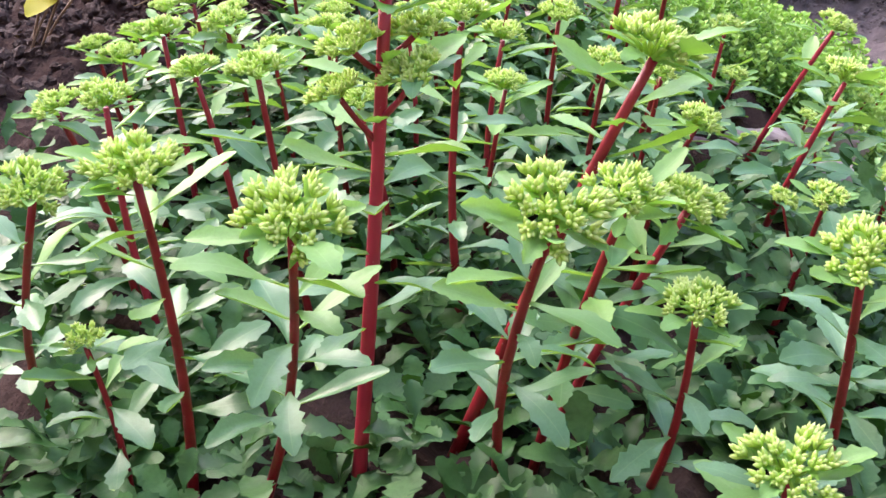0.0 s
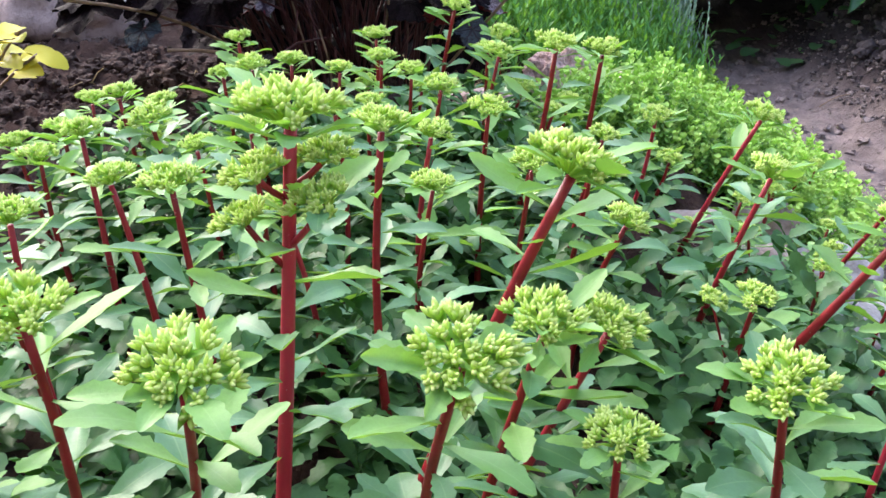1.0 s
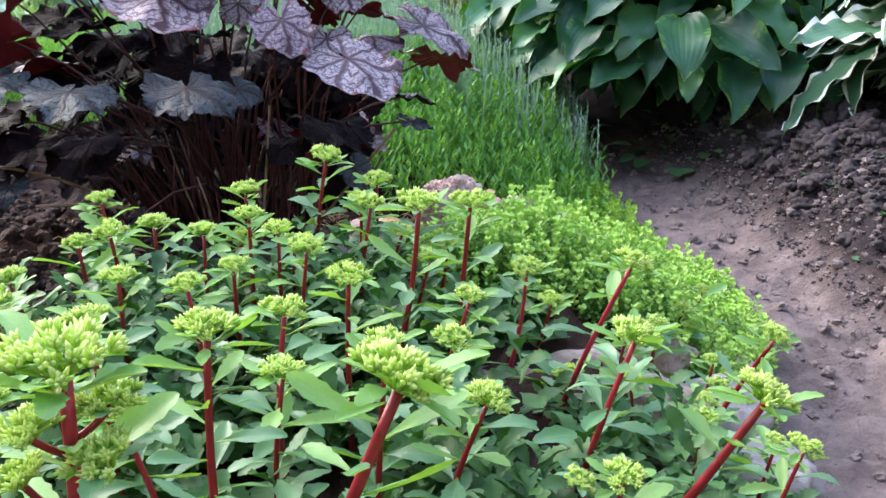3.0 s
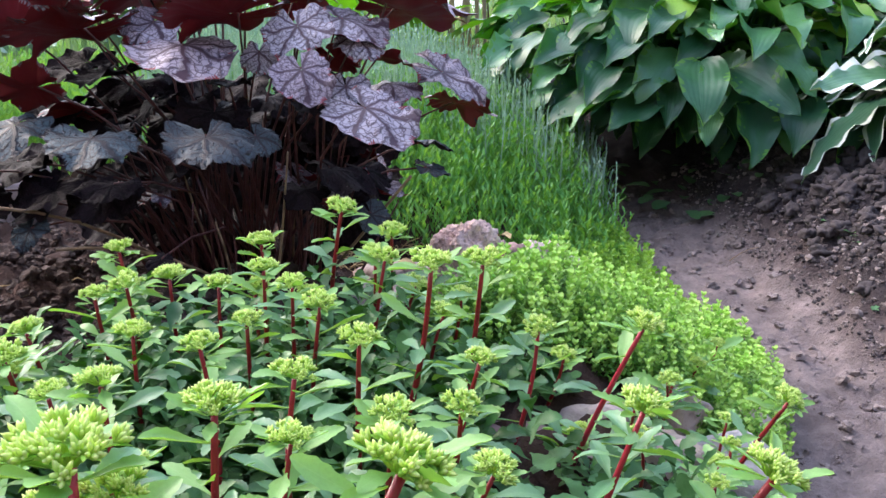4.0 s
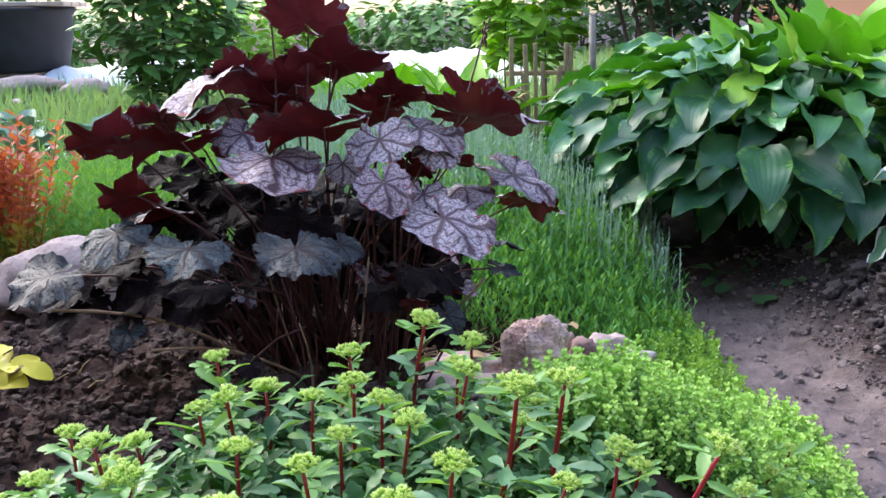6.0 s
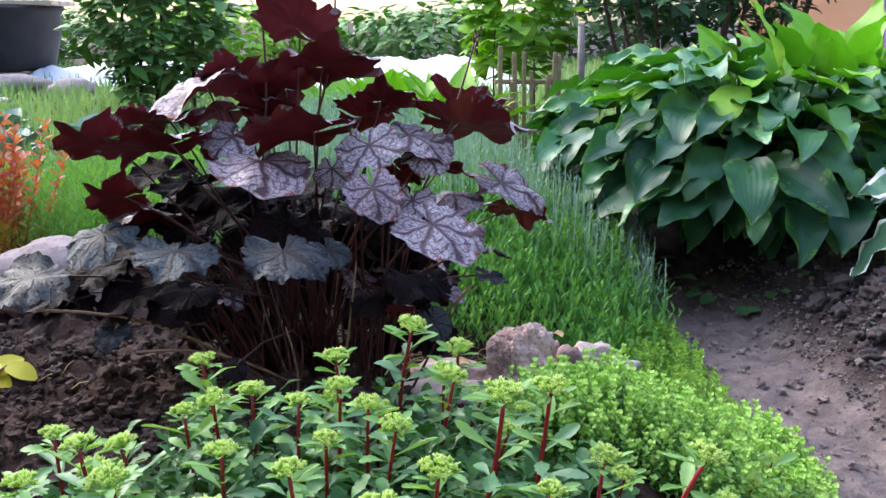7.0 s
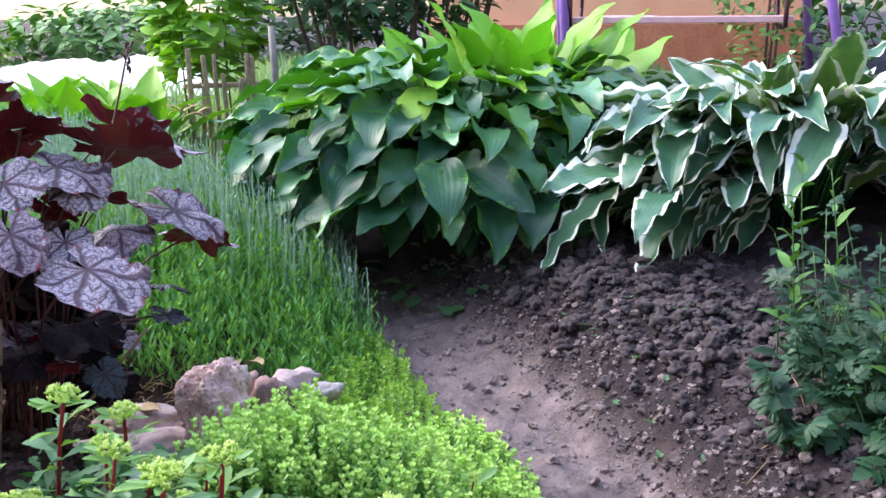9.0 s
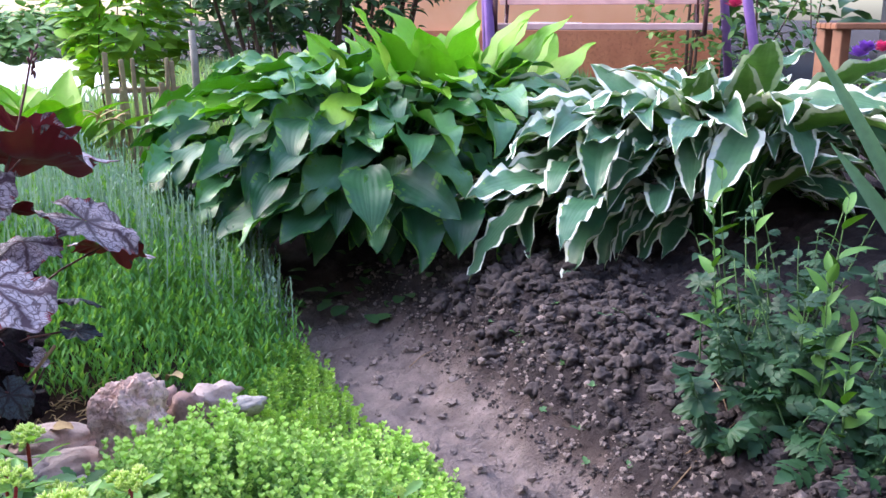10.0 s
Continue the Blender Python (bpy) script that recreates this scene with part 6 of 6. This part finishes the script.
def cover(lo, hi, high, seed):
    """A crumpled sheet lying over a low bed, its rim on the ground."""
    nx, ny = 44, 30
    v, f = [], []
    for q in range(ny + 1):
        for k in range(nx + 1):
            x, y = lo[0] + (hi[0] - lo[0]) * k / nx, lo[1] + (hi[1] - lo[1]) * q / ny
            rise = min(1.0, 5 * min(k / nx, 1 - k / nx), 5 * min(q / ny, 1 - q / ny)) ** 0.6
            p = Vector((x * 3, y * 3, seed))
            z = ground_z(x, y) + rise * (high + 0.07 * noise.noise(p) + 0.05 * abs(noise.noise(p * 2.6)) + 0.02 * noise.noise(p * 6))
            v.append((x + 0.06 * noise.noise(p * 1.7), y + 0.06 * noise.noise(p * 1.9), z))
    for q in range(ny):
        for k in range(nx):
            o = q * (nx + 1) + k
            f.append((o, o + 1, o + nx + 2, o + nx + 1))
    solo("bed_cover", mesh_of("bed_cover", v, f, [M_WHITE]), "crumpled white cover sheet over a garden bed", "bed cover")


cover((-2.3, 6.5), (-1.0, 8.6), 0.10, 3)
cover((-0.3, 6.2), (1.25, 9.0), 0.12, 8)
for k in range(4):
    stone(-2.85 + 0.22 * k, 6.85 + 0.2 * (k % 2), 0.20, 0.14, (1.2, 1.1, 0.75), M_STONE, "pale stone under the water tub", 60 + k, 0.2, 30 * k, 3)
tub = thing("water_tub", (-2.55, 7.0, 0.37), "black plastic water tub with boards laid over it", "tub")
ring = [(0.0, 0.30), (0.03, 0.40), (0.22, 0.44), (0.40, 0.46), (0.42, 0.48), (0.44, 0.47), (0.43, 0.44), (0.10, 0.38)]
v, f = [], []
for z, rr in ring:
    for j in range(24):
        a = 2 * math.pi * j / 24
        v.append((rr * math.cos(a) * 1.15 - 2.55, rr * math.sin(a) + 7.0, 0.37 + z))
for k in range(len(ring) - 1):
    for j in range(24):
        f.append((k * 24 + j, k * 24 + (j + 1) % 24, (k + 1) * 24 + (j + 1) % 24, (k + 1) * 24 + j))
part("basin", mesh_of("basin", v, f, [M_TUB]), tub, Matrix.Identity(4))
for k in range(3):
    me, m = bar("board", (-3.1, 6.75 + 0.2 * k, 0.83), (-1.98, 6.78 + 0.2 * k, 0.83), 0.18, 0.03, M_PALE_WOOD)
    part("board", me, tub, m)
stone(-2.15, 6.3, 0.22, 0.13, (1.8, 0.8, 0.6), M_STONE, "pale stone beside the water tub", 31, 0.25, 0, 3)
stone(-1.75, 6.2, 0.22, 0.11, (1.6, 0.8, 0.6), M_STONE, "pale stone beside the raised bed", 32, 0.25, 30, 3)

# house wall and garden swing
M_WALL = plain_material("orange_render", (0.82, 0.38, 0.20), (0.88, 0.45, 0.26), 0.8, 4)
M_PLINTH = stone_material("plinth_brick", (0.45, 0.16, 0.08), (0.56, 0.22, 0.11), (0.34, 0.12, 0.06), 0.85, 0.3, 8)
M_PURPLE = plain_material("purple_paint", (0.30, 0.16, 0.52), (0.38, 0.22, 0.60), 0.45, 20)
M_SEAT = plain_material("pink_brown_board", (0.60, 0.36, 0.36), (0.72, 0.48, 0.46), 0.6, 14, bump=0.2)
M_IRON = plain_material("dark_iron", (0.07, 0.03, 0.04), (0.12, 0.05, 0.06), 0.5, 30)
M_BROWN = plain_material("brown_wood", (0.20, 0.08, 0.045), (0.30, 0.13, 0.07), 0.55, 14, bump=0.2)
M_PAPER = plain_material("paper", (0.80, 0.78, 0.72), (0.86, 0.84, 0.80), 0.8, 6)
along = Vector((4.95 - 2.96, 5.2 - 6.53, 0)).normalized()
back = Vector((-along.y, along.x, 0))
house = thing("house", (3.9, 5.9, 0.3), "house with orange rendered wall and brick plinth", "house")
o = Vector((2.75, 6.68, 0.2))


def slab(name, a0, a1, b0, b1, z0, z1, mat, parent):
    v = [o + along * a + back * b + Vector((0, 0, z - 0.2)) for z in (z0, z1) for a, b in ((a0, b0), (a1, b0), (a1, b1), (a0, b1))]
    f = [(3, 2, 1, 0), (4, 5, 6, 7), (0, 1, 5, 4), (1, 2, 6, 5), (2, 3, 7, 6), (3, 0, 4, 7)]
    return part(name, mesh_of(name, v, f, [mat], flat=True), parent, Matrix.Identity(4))


slab("wall", 0, 2.6, 0.03, 0.4, 0.2, 2.9, M_WALL, house)
slab("plinth", 0, 2.62, 0.0, 0.028, 0.2, 0.66, M_PLINTH, house)
slab("wall", 0.0, 0.4, 0.42, 5.0, 0.2, 2.9, M_WALL, house)
slab("roof", -0.3, 2.9, -0.35, 5.2, 2.92, 3.06, M_BROWN, house)

swing = thing("garden_swing", (3.1, 4.0, 0.25), "garden swing bench with purple legs and pinkish slatted seat", "garden swing")
e1 = Vector((3.66 - 2.54, 3.66 - 4.51, 0)).normalized()
e2 = Vector((-e1.y, e1.x, 0))
s0 = Vector((2.52, 4.54, 0))
for k, (foot, top) in enumerate(((s0 + Vector((0.10, -0.12, 0.22)), s0 + e1 * 0.10 + e2 * 0.35 + Vector((-0.12, 0, 2.0))), (s0 + e2 * 0.9 + Vector((0, 0, 0.22)), s0 + e1 * 0.10 + e2 * 0.45 + Vector((-0.12, 0, 2.0))),
                               (s0 + e1 * 1.47 + Vector((0.05, -0.03, 0.22)), s0 + e1 * 1.20 + e2 * 0.35 + Vector((0, 0, 2.0))), (s0 + e1 * 1.46 + e2 * 0.9 + Vector((0, 0, 0.22)), s0 + e1 * 1.20 + e2 * 0.45 + Vector((0, 0, 2.0))))):
    g = tube([foot, (foot + top) / 2, top], [0.026] * 3, 10)
    part("leg", mesh_of("leg", g[0], g[1], [M_PURPLE], g[2], g[3]), swing, Matrix.Identity(4))
g = tube([s0 + e1 * 0.0 + e2 * 0.4 + Vector((0, 0, 2.0)), s0 + e1 * 1.3 + e2 * 0.4 + Vector((0, 0, 2.0))], [0.026] * 2, 10)
part("crossbar", mesh_of("crossbar", g[0], g[1], [M_PURPLE], g[2], g[3]), swing, Matrix.Identity(4))
for k in range(5):
    a = s0 + e1 * 0.10 + e2 * (0.12 + 0.095 * k) + Vector((0, 0, 0.70))
    me, m = bar("slat", a, a + e1 * 1.15, 0.08, 0.035, M_SEAT)
    part("slat", me, swing, m)
for k in range(4):
    a = s0 + e1 * 0.10 + e2 * (0.60 + 0.03 * k) + Vector((0, 0, 0.86 + 0.10 * k))
    me, m = bar("slat", a, a + e1 * 1.15, 0.02, 0.08, M_SEAT)
    part("slat", me, swing, m)
for q in (0.14, 1.21):
    c = s0 + e1 * q
    g = tube([c + e2 * 0.08 + Vector((0, 0, 0.67)), c + e2 * 0.30 + Vector((0, 0, 0.66)), c + e2 * 0.56 + Vector((0, 0, 0.67)), c + e2 * 0.66 + Vector((0, 0, 0.92)), c + e2 * 0.72 + Vector((0, 0, 1.22))], [0.014] * 5, 8)
    part("frame", mesh_of("frame", g[0], g[1], [M_IRON], g[2], g[3]), swing, Matrix.Identity(4))
    g = tube([c + e2 * 0.08 + Vector((0, 0, 0.67)), c + e2 * 0.04 + Vector((0, 0, 0.85)), c + e2 * 0.15 + Vector((0, 0, 0.97)), c + e2 * 0.66 + Vector((0, 0, 0.98))], [0.012] * 4, 8)
    part("armrest", mesh_of("armrest", g[0], g[1], [M_IRON], g[2], g[3]), swing, Matrix.Identity(4))
    for w in (0.1, 0.6):
        g = tube([c + e2 * w + Vector((0, 0, 0.72)), c + e2 * 0.4 + Vector((0, 0, 1.99))], [0.006] * 2, 6)
        part("chain", mesh_of("chain", g[0], g[1], [M_IRON], g[2], g[3]), swing, Matrix.Identity(4))
v = [s0 + e1 * a + e2 * b + Vector((0, 0, 0.712 + z)) for z in (0, 0.012) for a, b in ((0.28, 0.2), (0.56, 0.18), (0.58, 0.42), (0.30, 0.44))]
solo("paper_sheet", mesh_of("paper_sheet", v, [(3, 2, 1, 0), (4, 5, 6, 7), (0, 1, 5, 4), (1, 2, 6, 5), (2, 3, 7, 6), (3, 0, 4, 7)], [M_PAPER], flat=True), "stack of white paper lying on the swing seat", "paper")

chair = thing("garden_chair", (3.35, 2.85, 0.25), "brown wooden garden chair", "chair")
for x, y in ((3.20, 2.75), (3.48, 2.52), (3.45, 3.05), (3.73, 2.82)):
    me, m = bar("leg", (x, y, 0.22), (x + 0.01, y, 0.70), 0.05, 0.05, M_BROWN)
    part("leg", me, chair, m)
for k in range(4):
    a = Vector((3.17 + 0.085 * k, 2.76 + 0.10 * k, 0.71))
    me, m = bar("seat_slat", a, a + Vector((0.32, -0.26, 0)), 0.09, 0.025, M_BROWN)
    part("seat_slat", me, chair, m)
M_PINK = leaf_material("pink_petal", (0.62, 0.03, 0.14), (0.72, 0.07, 0.22), 0.5, 0.3, 60, island=True)
M_VIOLET = leaf_material("violet_petal", (0.20, 0.06, 0.55), (0.34, 0.12, 0.66), 0.5, 0.3, 60, island=True)
M_WHITE_PETAL = leaf_material("white_petal", (0.75, 0.78, 0.70), (0.85, 0.86, 0.80), 0.5, 0.3, 60, island=True)


def bloom(name, place, size, mat, label, n=12):
    flower = thing(name, place, label, "flower")
    g = tiny(size, size * 0.9)
    petal = mesh_of("petal", g[0], g[1], [mat], g[2], g[3])
    for k in range(n):
        a = k * 2.4
        part("petal", petal, flower, axes(place, (math.cos(a), math.sin(a), 0.2 + 1.6 * k / n), (0, 0, 1)))


bloom("rose", (3.80, 3.95, 0.80), 0.06, M_PINK, "deep pink rose bloom on the bush")
bloom("rose", (3.95, 4.0, 0.95), 0.05, M_PINK, "deep pink rose bloom on the bush")
for k in range(5):
    bloom("petunia", (3.75 + U(-0.10, 0.10), 3.05 + U(-0.10, 0.10), 0.55 + U(-0.06, 0.08)), 0.06, M_VIOLET if k else M_PINK, "violet petunia bloom beside the chair")
shrub((3.75, 3.05, 0.42), (0.16, 0.16, 0.16), 160, 0.05, M_BUSH, "bedding plant under the violet blooms", seed=12, trunks=3, thick=0.004)
bloom("white_flower", (-0.66, 1.98, 0.555), 0.012, M_WHITE_PETAL, "small white flower above the orange shrub")
bloom("white_flower", (-0.69, 1.96, 0.53), 0.010, M_WHITE_PETAL, "small white flower above the orange shrub")

# hedges close the garden; the unseen walls are added to cut low sky light
M_RENDER = plain_material("grey_render", (0.22, 0.21, 0.20), (0.32, 0.30, 0.28), 0.9, 3, bump=0.3)


def blocking_wall(name, lo, hi):
    ob = block(name, lo, hi, M_RENDER, "unseen plain grey wall added to block low sky light", "wall", 0.01)
    tagged(ob, kind="structure")


blocking_wall("sky_block_south", (-5.5, -3.2, -0.2), (6.5, -3.0, 4.6))
blocking_wall("sky_block_west", (-5.7, -3.2, -0.2), (-5.5, 5.2, 4.2))
blocking_wall("sky_block_east", (6.5, -3.2, -0.2), (6.7, 5.2, 4.2))
for x, y, rx, ry, n, seed in ((-7.5, 9, 1.5, 4, 400, 21), (9.5, 9, 1.5, 5, 400, 22), (-9, 17, 5, 1.5, 500, 23), (9, 17, 5, 1.5, 500, 25)):
    shrub((x, y, 1.3), (rx, ry, 1.5), n, 0.4, M_BUSH_DARK, "tall green hedge round the garden", seed=seed, trunks=4)

# dry stalks and twigs on the ground
straw = Heap()
for k in range(340):
    x, y = U(0.02, 0.52), 1.52 + 0.13 * rnd.random()
    if k % 24 == 0:
        x, y = U(-0.55, 0.1), U(1.10, 1.40)
    p = Vector((x, y, ground_z(x, y) + U(0.004, 0.03)))
    a = U(0, 6.28)
    d = Vector((math.cos(a), math.sin(a), U(-0.2, 0.5))) * U(0.012, 0.04)
    straw.add(tube([p, p + d * 0.5 + Vector((0, 0, 0.004)), p + d], [0.0009, 0.0009, 0.0006], 4))
solo("dry_straw", straw.mesh("dry_straw", [M_DRY]), "dry brown stalks lying between carpet and stones", "dry stalks", kind="stuff")
for a, b in (((0.93, 1.00), (1.10, 0.965)), ((0.985, 1.07), (0.99, 1.025)), ((1.04, 1.04), (1.10, 1.01)), ((0.90, 0.99), (1.01, 0.975)), ((1.0, 1.0), (1.02, 1.05)), ((0.86, 1.72), (0.93, 1.74))):
    za, zb = ground_fine(*a) + 0.012, ground_fine(*b) + 0.012
    g = tube(bow((*a, za), (*b, zb), 0.006, 5), [0.0011, 0.0011, 0.0010, 0.0010, 0.0008, 0.0006], 5)
    solo("twig", mesh_of("twig", g[0], g[1], [M_TWIG], g[2], g[3]), "thin dry twig lying on the soil", "twig", "twigs on the soil")
g = blade(0.05, 0.022, lance, 7, 3, 1.4, 0.4, 0.08, 2, 0, 0, 0.001)
for x, y, z, a in ((0.215, 1.475, 0.165, 2.6), (0.245, 1.46, 0.17, 0.8), (0.345, 1.60, 0.17, 1.2), (0.395, 1.60, 0.165, 2.0), (0.305, 1.585, 0.175, 0.2)):
    solo("dry_leaf", mesh_of("dry_leaf", g[0], g[1], [M_DRY, M_DRY], g[2], g[3]), "curled pale dry leaf lying by the stones", "dry leaf", "dry leaves on the stones", m=axes((x, y, z), (math.cos(a), math.sin(a), 0.2), (0.2, -0.3, 1)))
